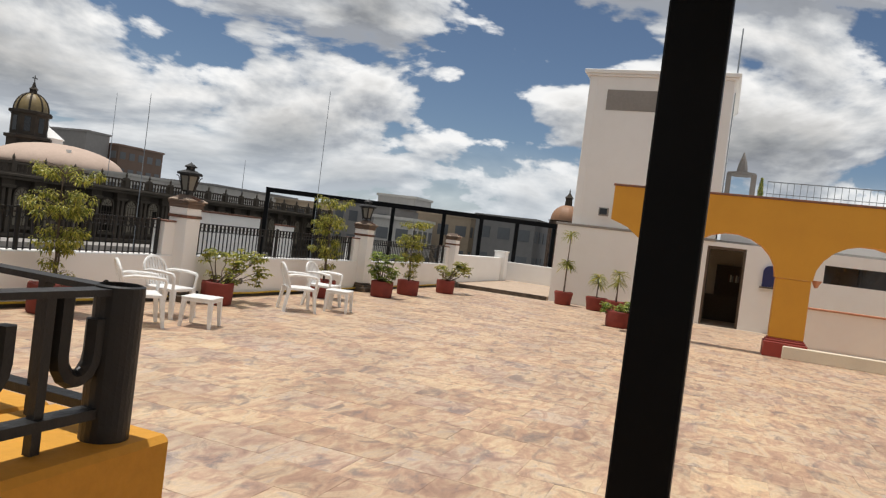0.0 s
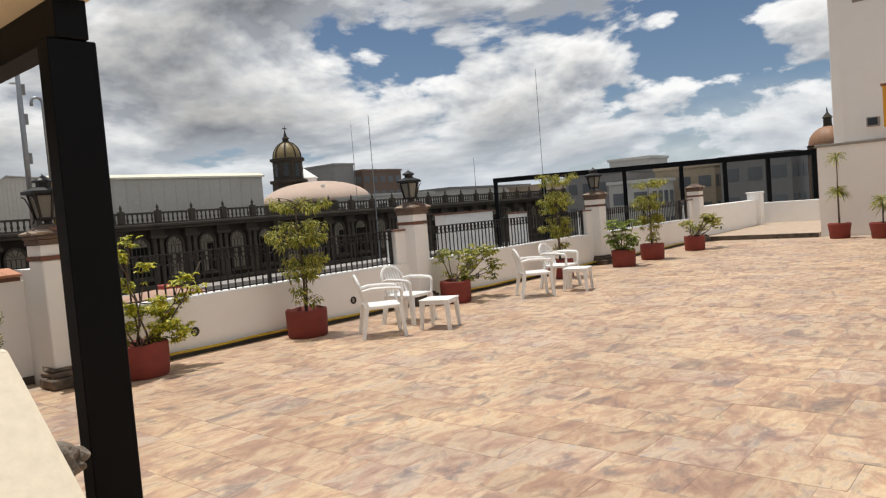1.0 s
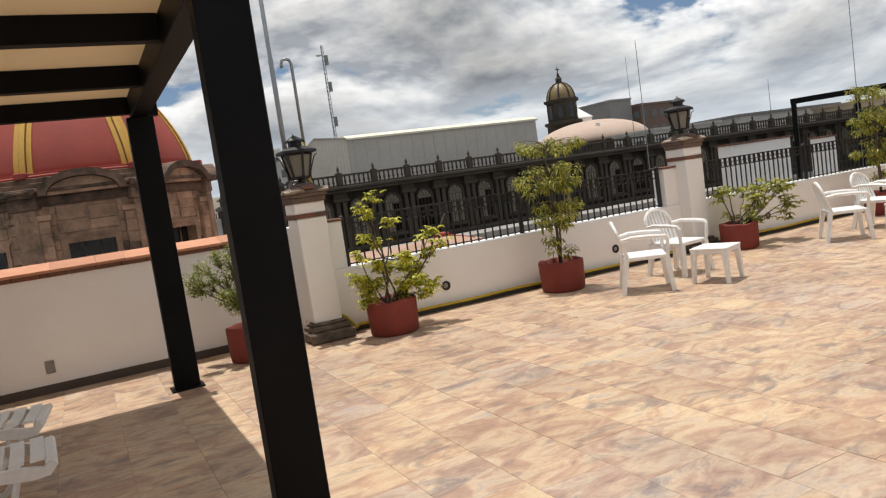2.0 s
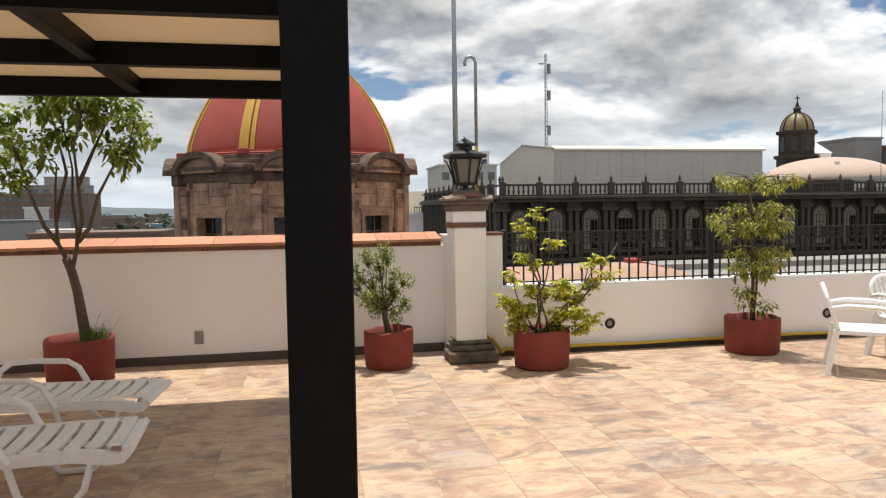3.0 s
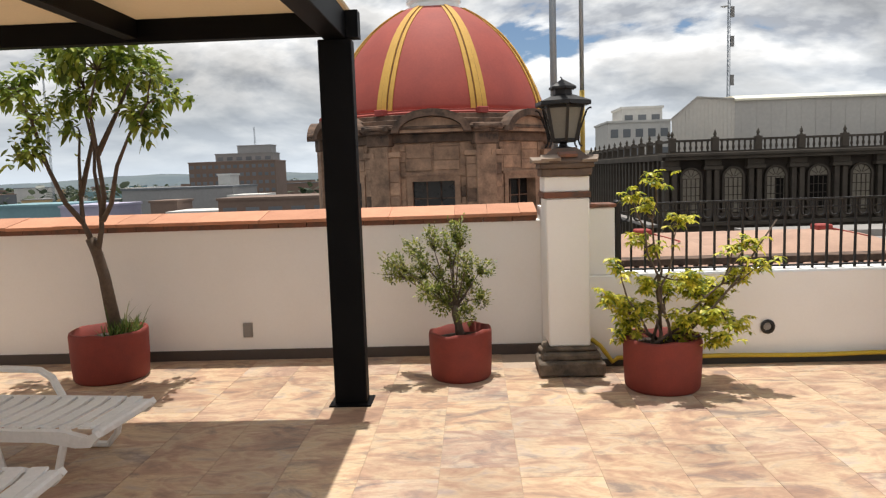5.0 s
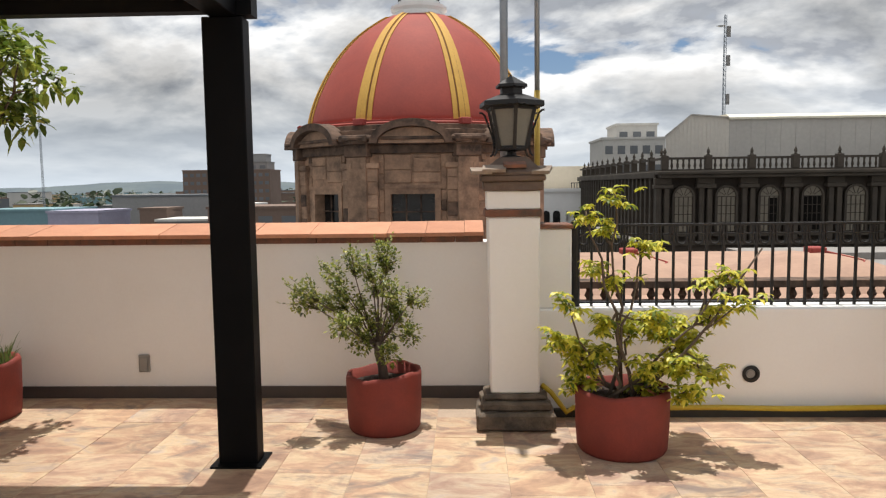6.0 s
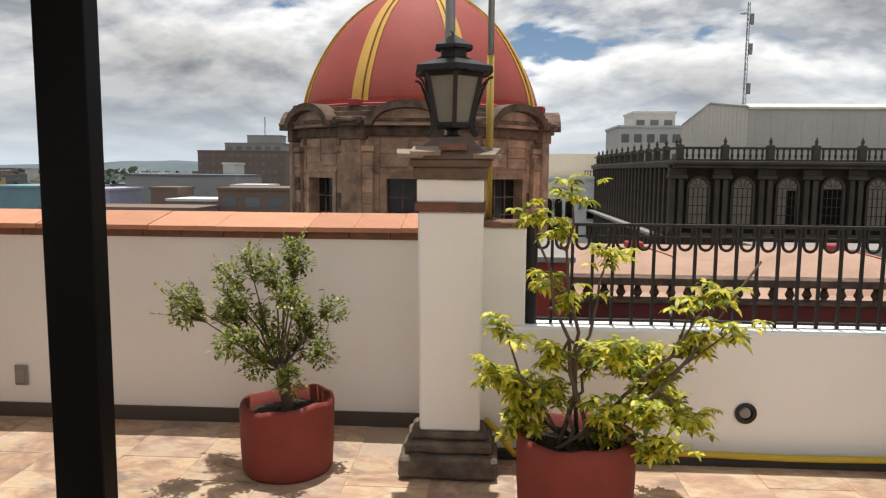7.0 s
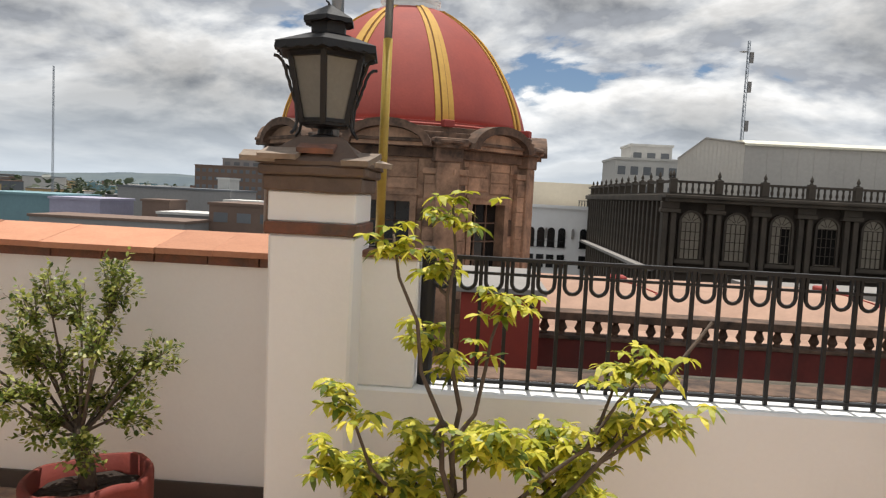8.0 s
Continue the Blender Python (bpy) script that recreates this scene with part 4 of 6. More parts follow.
# ---- leaves ----
def leaf_material(name, dark, light, tip):
    mt = bpy.data.materials.new(name)
    mt.use_nodes = True
    nt = mt.node_tree
    N, L = nt.nodes.new, nt.links.new
    bs, out = nt.nodes["Principled BSDF"], nt.nodes["Material Output"]
    rnd = N("ShaderNodeNewGeometry").outputs["Random Per Island"]
    r = N("ShaderNodeValToRGB")
    r.color_ramp.elements.new(0.5)
    for e, (p, c) in zip(r.color_ramp.elements, ((0.05, dark), (0.48, light), (0.95, tip))):
        e.position, e.color = p, (*c, 1)
    L(rnd, r.inputs[0])
    n = N("ShaderNodeTexNoise")
    n.inputs["Scale"].default_value = 45
    hsv = N("ShaderNodeHueSaturation")
    v = N("ShaderNodeMapRange")
    v.inputs["To Min"].default_value, v.inputs["To Max"].default_value = 0.75, 1.2
    L(n.outputs["Fac"], v.inputs["Value"])
    L(v.outputs[0], hsv.inputs["Value"])
    L(r.outputs[0], hsv.inputs["Color"])
    L(hsv.outputs[0], bs.inputs["Base Color"])
    bs.inputs["Roughness"].default_value = 0.45
    tr = N("ShaderNodeBsdfTranslucent")
    L(hsv.outputs[0], tr.inputs["Color"])
    mix = N("ShaderNodeMixShader")
    mix.inputs[0].default_value = 0.38
    L(bs.outputs[0], mix.inputs[1])
    L(tr.outputs[0], mix.inputs[2])
    L(mix.outputs[0], out.inputs["Surface"])
    return mt


M["leaf_gold"] = leaf_material("variegated_golden_leaf", (0.13, 0.19, 0.02), (0.54, 0.54, 0.045), (0.86, 0.76, 0.11))
M["leaf_olive"] = leaf_material("small_olive_leaf", (0.05, 0.085, 0.012), (0.22, 0.27, 0.04), (0.52, 0.52, 0.14))
M["leaf_green"] = leaf_material("fresh_green_leaf", (0.07, 0.12, 0.016), (0.21, 0.29, 0.04), (0.44, 0.50, 0.09))
M["leaf_lime"] = leaf_material("yellow_green_leaf", (0.09, 0.12, 0.016), (0.30, 0.31, 0.045), (0.58, 0.52, 0.10))
M["grass"] = leaf_material("grass_blade", (0.04, 0.08, 0.015), (0.10, 0.17, 0.03), (0.24, 0.25, 0.07))


class Leaves:
    def __init__(self, seed):
        self.v, self.f, self.r = [], [], random.Random(seed)

    def leaf(self, p, d, length, width, droop=0.3):
        d = Vector(d).normalized()
        side = d.cross(Vector((0, 0, 1)))
        if side.length < 0.05:
            side = Vector((1, 0, 0))
        side = (side.normalized() + 0.5 * Vector((self.r.uniform(-1, 1), self.r.uniform(-1, 1), self.r.uniform(-1, 1)))).normalized()
        p = Vector(p)
        k = len(self.v)
        down = Vector((0, 0, -droop * length))
        a, b, tip = p + d * length * 0.35 + down * 0.15, p + d * length * 0.72 + down * 0.5, p + d * length + down
        self.v += [p, a - side * width * 0.5, a + side * width * 0.5, b - side * width * 0.42, b + side * width * 0.42, tip]
        self.f += [(k, k + 2, k + 1), (k + 1, k + 2, k + 4, k + 3), (k + 3, k + 4, k + 5)]

    def rosette(self, p, n, length, width, up=0.35):
        """Leaflets like the fingers of an open hand."""
        a0 = self.r.uniform(0, 6.28)
        for i in range(n):
            a = a0 + 6.283 * i / n + self.r.uniform(-0.25, 0.25)
            self.leaf(p, (math.cos(a), math.sin(a), up + self.r.uniform(-0.35, 0.35)), length * self.r.uniform(0.7, 1.15), width, droop=self.r.uniform(0.3, 0.95))

    def cloud(self, c, radius, n, length, width, flat=1.0, droop=0.3):
        for _ in range(n):
            d = Vector((self.r.gauss(0, 1), self.r.gauss(0, 1), self.r.gauss(0, 1))).normalized()
            q = Vector(c) + Vector((d.x, d.y, d.z * flat)) * radius * self.r.uniform(0.25, 1.0) ** 0.6
            e = d + Vector((self.r.uniform(-1, 1), self.r.uniform(-1, 1), self.r.uniform(-0.7, 0.9)))
            self.leaf(q, e, length * self.r.uniform(0.6, 1.25), width * self.r.uniform(0.8, 1.2), droop)

    def done(self, name, mat, parent, label=""):
        me = bpy.data.meshes.new(name)
        me.from_pydata([tuple(q) for q in self.v], [], self.f)
        me.materials.append(M[mat])
        ob = new(name, me)
        ob.parent = parent
        if label:
            ob["label"] = label
        return ob


def pot(parent, r, h, lean=0.0, flare=1.0):
    """A thick-walled round pot with an uneven rim and soil inside."""
    rr = random.Random(int(r * 1000 + h * 77))
    b = bmesh.new()
    prof = [(r * 0.90, 0.0), (r * 0.955, h * 0.06), (r * 0.985, h * 0.4), (r * flare, h * 0.94), (r * flare - 0.006, h), (r * flare - 0.030, h), (r * flare - 0.036, h * 0.62)]
    lathe(b, prof, 36, cap=False)
    for q in b.verts:
        a = math.atan2(q.co.y, q.co.x)
        if q.co.z > h * 0.8:
            q.co.z += 0.006 * math.sin(3 * a + r * 40) + 0.005 * math.sin(7 * a) + 0.007 * noise.noise(Vector((3 * math.cos(a), 3 * math.sin(a), r * 30)))
        q.co.z += lean * q.co.x * (q.co.z / h)
    bmesh.ops.contextual_create(b, geom=[e for e in b.edges if e.is_boundary and e.verts[0].co.z < 0.02])
    p = part("pot", b, "pot", parent, "oxide red painted round pot", smooth=True)
    s = bmesh.new()
    lathe(s, [(r * flare - 0.038, h * 0.80), (r * 0.5, h * 0.83), (0.01, h * 0.85)], 20)
    for q in s.verts:
        q.co.z += rr.uniform(-0.010, 0.010) + lean * q.co.x * (q.co.z / h)
    part("soil", s, "soil", p, "dark soil")
    return p


def limbs(parent, lines, name="stem", mat="bark"):
    """Thick limbs are parts of their own, the fine twigs stay together."""
    fine = bmesh.new()
    for pts, radii in lines:
        if radii[0] >= 0.0085:
            part(name, tube(bmesh.new(), pts, radii, 6), mat, parent, smooth=True)
        else:
            tube(fine, pts, radii, 5)
    if len(fine.verts):
        tagged(part("twig_mass", fine, mat, parent, smooth=True), kind="stuff")
    else:
        fine.free()


def bend(a, b, rng, sag=0.0, n=4, wob=0.03):
    a, b = Vector(a), Vector(b)
    out = []
    for i in range(n + 1):
        f = i / n
        q = a.lerp(b, f) + Vector((0, 0, sag * math.sin(math.pi * f)))
        if 0 < i < n:
            q += Vector((rng.uniform(-wob, wob), rng.uniform(-wob, wob), rng.uniform(-wob, wob)))
        out.append(q)
    return out


def taper(r0, r1, n):
    return [r0 + (r1 - r0) * i / n for i in range(n + 1)]


POTS = "potted plants on the terrace"


def golden_schefflera(x, y):
    p = thing("potted_schefflera", pose(x, y, 0), "golden umbrella plant with bare bent stems in a red pot", "potted plant", POTS)
    pot(p, 0.295, 0.40)
    rng, lv, lines = random.Random(11), Leaves(12), []
    tips = [(-0.06, 1.62), (-0.25, 1.51), (-0.09, 1.41), (0.14, 1.30), (-0.16, 1.16), (-0.02, 1.07), (-0.37, 0.99), (-0.40, 0.75), (-0.30, 0.66), (-0.24, 0.55), (-0.15, 0.84), (0.14, 0.90), (0.06, 0.78),
            (0.24, 0.76), (0.56, 1.07), (0.72, 0.97), (0.66, 1.11), (0.40, 0.64), (0.48, 0.52), (0.36, 0.44), (0.15, 0.44), (-0.27, 0.42), (0.55, 0.50), (0.29, 0.60), (0.57, 0.86), (0.44, 0.71), (0.34, 0.78), (-0.14, 0.62), (0.10, 0.60)]
    mains = {0, 1, 3, 6, 7, 16, 15, 17, 12}
    nodes = []
    for i, (tx, tz) in sorted(enumerate(tips), key=lambda q: q[0] not in mains):
        ty = rng.uniform(-0.30, 0.26) * (0.5 if tz > 1.2 else 1.0)
        tip = Vector((tx, ty, tz))
        if i in mains:
            base = Vector((rng.uniform(-0.12, 0.12), rng.uniform(-0.1, 0.1), 0.34))
            pts = bend(base, tip, rng, sag=-0.10 if abs(tx) > 0.3 else 0.02, n=7, wob=0.03)
            lines.append((pts, taper(0.0125, 0.0045, 7)))
            nodes += pts[2:6]
        else:
            s = min(nodes, key=lambda q: (q - tip).length + 0.6 * max(0.0, q.z - tz))
            pts = bend(s, tip, rng, sag=-0.03, n=4, wob=0.02)
            lines.append((pts, taper(0.0088, 0.004, 4)))
        # tight heads of palmate leaves at the stem ends, bare wood below them
        for j in range(26 if tz < 0.95 else 17):
            q = tip + Vector((rng.gauss(0, 0.047), rng.gauss(0, 0.047), rng.uniform(-0.075, 0.045)))
            lv.rosette(q, 7, 0.060, 0.023, up=0.25)
        if tz < 0.95:
            for j in range(10):
                lv.rosette(pts[-2] + Vector((rng.gauss(0, 0.05), rng.gauss(0, 0.05), rng.uniform(-0.05, 0.06))), 7, 0.052, 0.021)
    # bare pruned stick
    lines.append((bend((0.05, -0.02, 0.34), (0.83, -0.05, 1.27), rng, -0.12, 6, 0.012), taper(0.013, 0.006, 6)))
    limbs(p, lines)
    lv.done("foliage", "leaf_gold", p, "golden variegated leaves")
    return p


def bonsai_bush(x, y):
    p = thing("potted_bush", pose(x, y, 0), "small-leaved bush leaning to one side in a red pot", "potted plant", POTS)
    pot(p, 0.262, 0.40, lean=0.06)
    rng, lv, lines = random.Random(21), Leaves(22), []
    lines.append(([(0.0, 0, 0.32), (-0.01, 0.01, 0.42), (-0.035, 0, 0.52), (-0.04, 0.01, 0.60)], [0.042, 0.034, 0.032, 0.026]))
    tips = [(-0.53, 1.00), (-0.58, 0.92), (-0.40, 1.09), (-0.22, 1.19), (-0.02, 1.24), (0.03, 1.18), (0.08, 1.00), (0.25, 0.90), (0.20, 0.64), (0.06, 0.56), (-0.16, 0.62), (-0.28, 0.76), (-0.36, 0.86),
            (-0.07, 0.99), (-0.17, 0.86), (0.05, 0.83), (-0.07, 0.73), (0.12, 0.74), (-0.46, 0.84), (-0.30, 0.98), (-0.10, 1.12), (-0.20, 0.74), (0.0, 0.66)]
    for tx, tz in tips:
        ty = rng.uniform(-0.24, 0.24)
        pts = bend((-0.04, 0.01, 0.56), (tx, ty, tz), rng, 0.02, 4, 0.02)
        lines.append((pts, taper(0.0088, 0.002, 4)))
        lv.cloud((tx * 0.93, ty, tz * 0.97 + 0.01), 0.085, 150, 0.029, 0.016, droop=0.1)
        for k in range(11):
            e = Vector((tx, ty, tz)) + Vector((rng.uniform(-0.085, 0.085), rng.uniform(-0.09, 0.09), rng.uniform(-0.07, 0.085)))
            s = pts[3]
            lines.append(([s, (s + e) / 2 + Vector((0, 0, 0.01)), e], [0.0025, 0.002, 0.001]))
            for f in np.linspace(0.1, 1.08, 15):
                q = s.lerp(e, float(f))
                lv.leaf(q, (rng.uniform(-1, 1), rng.uniform(-1, 1), rng.uniform(-0.2, 1)), 0.030 * rng.uniform(0.7, 1.3), 0.016, 0.1)
    limbs(p, lines)
    lv.done("foliage", "leaf_olive", p, "small olive green leaves")
    return p


def forked_tree(x, y):
    p = thing("potted_tree", pose(x, y, 0), "forked grey tree with a thin green crown in a red pot", "potted plant", POTS)
    pot(p, 0.325, 0.43)
    rng, lv, lines = random.Random(31), Leaves(32), []
    T = lambda cx, cz, yy=0.0: Vector((-0.72 + cx * 0.0033, yy, 2.86 - (cz - 75) * 0.00347))
    trunk = [Vector((0.07, 0, 0.36)), T(218, 640), T(205, 585), T(190, 545)]
    lines.append((trunk, [0.062, 0.05, 0.048, 0.045]))
    arms = [[T(190, 545), T(168, 505, 0.03), T(160, 440, 0.08), T(160, 350, 0.1), T(165, 280, 0.12)], [T(168, 505, 0.03), T(140, 455, -0.05), T(112, 370, -0.1), T(85, 260, -0.12), T(60, 190, -0.15)],
            [T(205, 585), T(222, 520), T(225, 470), T(215, 380), T(215, 290, 0.05), T(190, 170, 0.1)], [T(225, 490), T(245, 440, -0.06), T(240, 340, -0.08), T(235, 230, -0.12), T(260, 140, -0.1)],
            [T(228, 500), T(268, 460, -0.1), T(300, 370, -0.16), T(345, 295, -0.2), T(400, 225, -0.22)], [T(240, 340, -0.08), T(275, 230, 0.1), T(320, 130, 0.16)], [T(160, 440, 0.08), T(185, 300, 0.2), T(150, 150, 0.24)]]
    for a in arms:
        lines.append((a, taper(0.026, 0.008, len(a) - 1)))
    tips = [(5, 150), (30, 170), (60, 190), (110, 120), (130, 95), (180, 85), (215, 90), (250, 90), (300, 95), (340, 90), (370, 110), (300, 150), (100, 230), (85, 300), (150, 190), (400, 215), (430, 185), (360, 255), (410, 160), (330, 240),
            (220, 140), (40, 235), (260, 160), (200, 190), (125, 260), (60, 150), (170, 130), (350, 130), (90, 330), (380, 270), (240, 60), (280, 70), (160, 60)]
    ends = [q for a in arms for q in a[2:]]
    for cx, cz in tips:
        t = T(cx, cz, rng.uniform(-0.3, 0.3))
        s = min(ends, key=lambda q: (q - t).length)
        lines.append((bend(s, t, rng, 0.02, 3, 0.025), taper(0.009, 0.003, 3)))
        for k in range(5):
            c = t + Vector((rng.uniform(-0.1, 0.1), rng.uniform(-0.1, 0.1), rng.uniform(-0.08, 0.08)))
            lv.cloud(c, 0.075, 13, 0.085, 0.048, droop=0.5)
    for k in range(10):
        s = rng.choice(ends)
        lv.cloud(s, 0.04, 3, 0.05, 0.03, droop=0.6)
    limbs(p, lines, "trunk")
    lv.done("foliage", "leaf_green", p, "sparse fresh green leaves")
    g = Leaves(33)
    for k in range(260):
        a, rad = rng.uniform(-1.5, 1.7), rng.uniform(0.03, 0.27)
        q = (0.06 + rad * math.cos(a) * 0.8, rad * math.sin(a), 0.36)
        g.leaf(q, (rng.uniform(-0.7, 0.9), rng.uniform(-0.6, 0.6), 1.5), rng.uniform(0.10, 0.26) if k % 40 else 0.5, 0.008, 0.25)
    g.done("grass_tuft", "grass", p, "tuft of grass")
    return p


def tiered_tree(x, y, seed=41, height=2.1, r=0.30):
    p = thing("potted_tree", pose(x, y, 0), "slender tiered tree with yellow-green leaves in a red pot", "potted plant", POTS)
    pot(p, r, 0.40)
    rng, lv, lines = random.Random(seed), Leaves(seed + 1), []
    lines.append((bend((0, 0, 0.34), (-0.02, 0.0, height - 0.25), rng, 0, 7, 0.018), taper(0.024, 0.008, 7)))
    lines.append((bend((0.03, 0.02, 0.34), (0.05, 0.02, height * 0.55), rng, 0, 5, 0.02), taper(0.018, 0.008, 5)))
    tiers = [(0.95, 0.44, 10), (0.91, 0.36, 7), (0.78, 0.36, 10), (0.72, 0.42, 13), (0.66, 0.34, 9), (0.55, 0.33, 9), (0.49, 0.36, 10), (0.43, 0.26, 5), (0.33, 0.18, 3), (0.27, 0.18, 3)]
    for f, spread, n in tiers:
        for k in range(n):
            a, rad = rng.uniform(0, 6.28), spread * rng.uniform(0.3, 1.0)
            c = Vector((rad * math.cos(a), rad * math.sin(a), height * f + rng.uniform(-0.04, 0.04)))
            lines.append((bend((0, 0, height * f - 0.10), c, rng, 0.05, 3, 0.02), taper(0.006, 0.002, 3)))
            lv.cloud(c - Vector((0, 0, 0.03)), 0.10, 54, 0.050, 0.021, flat=0.6, droop=0.8)
    limbs(p, lines, "trunk")
    lv.done("foliage", "leaf_lime", p, "drooping yellow-green leaves")
    return p


def spreading_plant(x, y, seed, lean=0.5, high=0.95, r=0.28, mat="leaf_lime", n=12, turn=0.0):
    p = thing("potted_plant", pose(x, y, 0, 0, 0, turn), "leafy umbrella plant in a round red pot", "potted plant", POTS)
    pot(p, r, 0.40)
    rng, lv, lines = random.Random(seed), Leaves(seed + 1), []
    for i in range(n):
        a = rng.uniform(0, 6.28)
        t = Vector((0.38 * math.cos(a) * rng.uniform(0.4, 1) + lean * rng.uniform(0, 1.3), 0.3 * math.sin(a), rng.uniform(0.45, high)))
        lines.append((bend((rng.uniform(-0.1, 0.1), rng.uniform(-0.1, 0.1), 0.34), t, rng, -0.04, 4, 0.025), taper(0.014, 0.006, 4)))
        for j in range(12):
            lv.rosette(t + Vector((rng.uniform(-0.12, 0.12), rng.uniform(-0.12, 0.12), rng.uniform(-0.13, 0.08))), 8, 0.10, 0.038)
    limbs(p, lines)
    lv.done("foliage", mat, p)
    return p


def palm(x, y, heads, seed, r=0.27):
    p = thing("potted_palm", pose(x, y, 0), "thin palm with tufted heads in a red pot", "potted plant", POTS)
    pot(p, r, 0.42, flare=1.12)
    rng, lv, lines = random.Random(seed), Leaves(seed + 1), []
    for hx, hz in heads:
        lines.append((bend((hx * 0.3, 0, 0.36), (hx, 0.0, hz), rng, 0, 4, 0.015), taper(0.02, 0.014, 4)))
        for k in range(60):
            a, e = rng.uniform(0, 6.28), rng.uniform(-0.5, 1.3)
            lv.leaf((hx, 0, hz), (math.cos(a), math.sin(a), e), rng.uniform(0.28, 0.42), 0.028, 0.5)
    limbs(p, lines, "trunk")
    lv.done("fronds", "leaf_lime", p)
    return p


bonsai_bush(-0.715, -0.245)
golden_schefflera(0.845, -0.635)
forked_tree(-3.80, -0.05)
tiered_tree(3.38, -0.52)
spreading_plant(6.68, -0.62, 51, lean=0.85, high=0.98, n=15)
tiered_tree(10.3, -0.62, 61, 2.35, 0.28)
spreading_plant(12.5, -1.02, 63, lean=0.1, high=1.12, n=14, mat="leaf_green")
tiered_tree(14.15, -1.0, 65, 2.1, 0.3)
spreading_plant(16.6, -1.15, 67, lean=0.5, high=0.95, n=12, turn=-20)
palm(19.35, -4.22, [(0.0, 2.3), (0.05, 1.35), (-0.04, 1.32)], 71)
palm(18.95, -5.35, [(0.0, 1.05), (0.12, 0.85)], 73, 0.30)
palm(18.3, -6.05, [(0.0, 1.25), (-0.15, 1.0)], 75, 0.30)
spreading_plant(14.55, -6.62, 77, lean=0.0, high=0.62, n=7, r=0.30, mat="leaf_green")
spreading_plant(18.0, -11.5, 79, lean=0.0, high=0.85, n=8, r=0.3, mat="leaf_olive")
spreading_plant(18.0, -13.0, 81, lean=0.0, high=0.85, n=8, r=0.3, mat="leaf_olive")


# ---- plastic furniture ----
def chair(m):
    c = thing("plastic_chair", m, "white moulded plastic armchair with a slatted arched back", "chair", "white plastic chairs")
    S = 1.05
    def P(name, b, label=""):
        bmesh.ops.scale(b, vec=(S, S, S), verts=b.verts)
        return part(name, b, "plastic", c, label)
    b = boxes((-0.225, 0.225, -0.23, 0.22, 0.405, 0.425), (-0.225, 0.225, -0.245, -0.225, 0.375, 0.42), (-0.235, -0.215, -0.23, 0.22, 0.375, 0.42), (0.215, 0.235, -0.23, 0.22, 0.375, 0.42), bevel=0.006)
    P("seat", b)
    # arched back: outer loop and slats, leaning back
    lean = lambda x, z: (x, 0.19 + (z - 0.42) * 0.32, z)
    arch = [lean(-0.225, 0.42), lean(-0.235, 0.60)] + [lean(-0.235 * math.cos(a), 0.66 + 0.16 * math.sin(a)) for a in np.linspace(0, math.pi, 11)] + [lean(0.235, 0.60), lean(0.225, 0.42)]
    b = bmesh.new()
    tube(b, arch, 0.02, 6)
    P("back_frame", b)
    for k in range(6):
        x = -0.15 + 0.06 * k
        top = 0.66 + 0.16 * math.sqrt(max(0, 1 - (x / 0.235) ** 2))
        b = bmesh.new()
        v = [b.verts.new((x + s * 0.017, 0.19 + (z - 0.42) * 0.32 + d, z)) for d in (-0.006, 0.006) for z in (0.42, top) for s in (-1, 1)]
        for q in ((0, 1, 3, 2), (4, 6, 7, 5), (0, 4, 5, 1), (2, 3, 7, 6), (0, 2, 6, 4), (1, 5, 7, 3)):
            b.faces.new([v[i] for i in q])
        P("slat", b)
    for s in (-1, 1):
        b = bmesh.new()
        tube(b, [(s * 0.235, 0.25, 0.62), (s * 0.265, 0.12, 0.645), (s * 0.275, -0.1, 0.64), (s * 0.27, -0.24, 0.625), (s * 0.262, -0.262, 0.59), (s * 0.245, -0.25, 0.42)], [0.02, 0.024, 0.026, 0.024, 0.022, 0.022], 6)
        P("armrest", b)
        for y0, y1, d in ((-0.235, -0.275, -1), (0.205, 0.275, 1)):
            b = bmesh.new()
            x0, x1 = s * 0.218, s * 0.262
            for (xa, ya, za, w, t) in ((x0, y0, 0.415, 0.036, 0.03), (x1, y1, 0.0, 0.024, 0.022)):
                for dx in (-w, w):
                    for dy in (-t, t):
                        b.verts.new((xa + dx, ya + dy, za))
            b.verts.ensure_lookup_table()
            v = b.verts
            for q in ((0, 1, 3, 2), (4, 6, 7, 5), (0, 4, 5, 1), (2, 3, 7, 6), (0, 2, 6, 4), (1, 5, 7, 3)):
                b.faces.new([v[i] for i in q])
            P("leg", b)
    return c


def facing(x, y, dx, dy):
    return pose(x, y, 0, 0, 0, math.degrees(math.atan2(dx, -dy)))


c0 = chair(facing(3.78, -1.66, 0.79, -0.60))
copy_thing(c0, facing(4.76, -1.26, 0.1, -0.99))
copy_thing(c0, facing(7.60, -1.70, 0.72, -0.70))
copy_thing(c0, facing(8.82, -1.5, 0.1, -0.99))


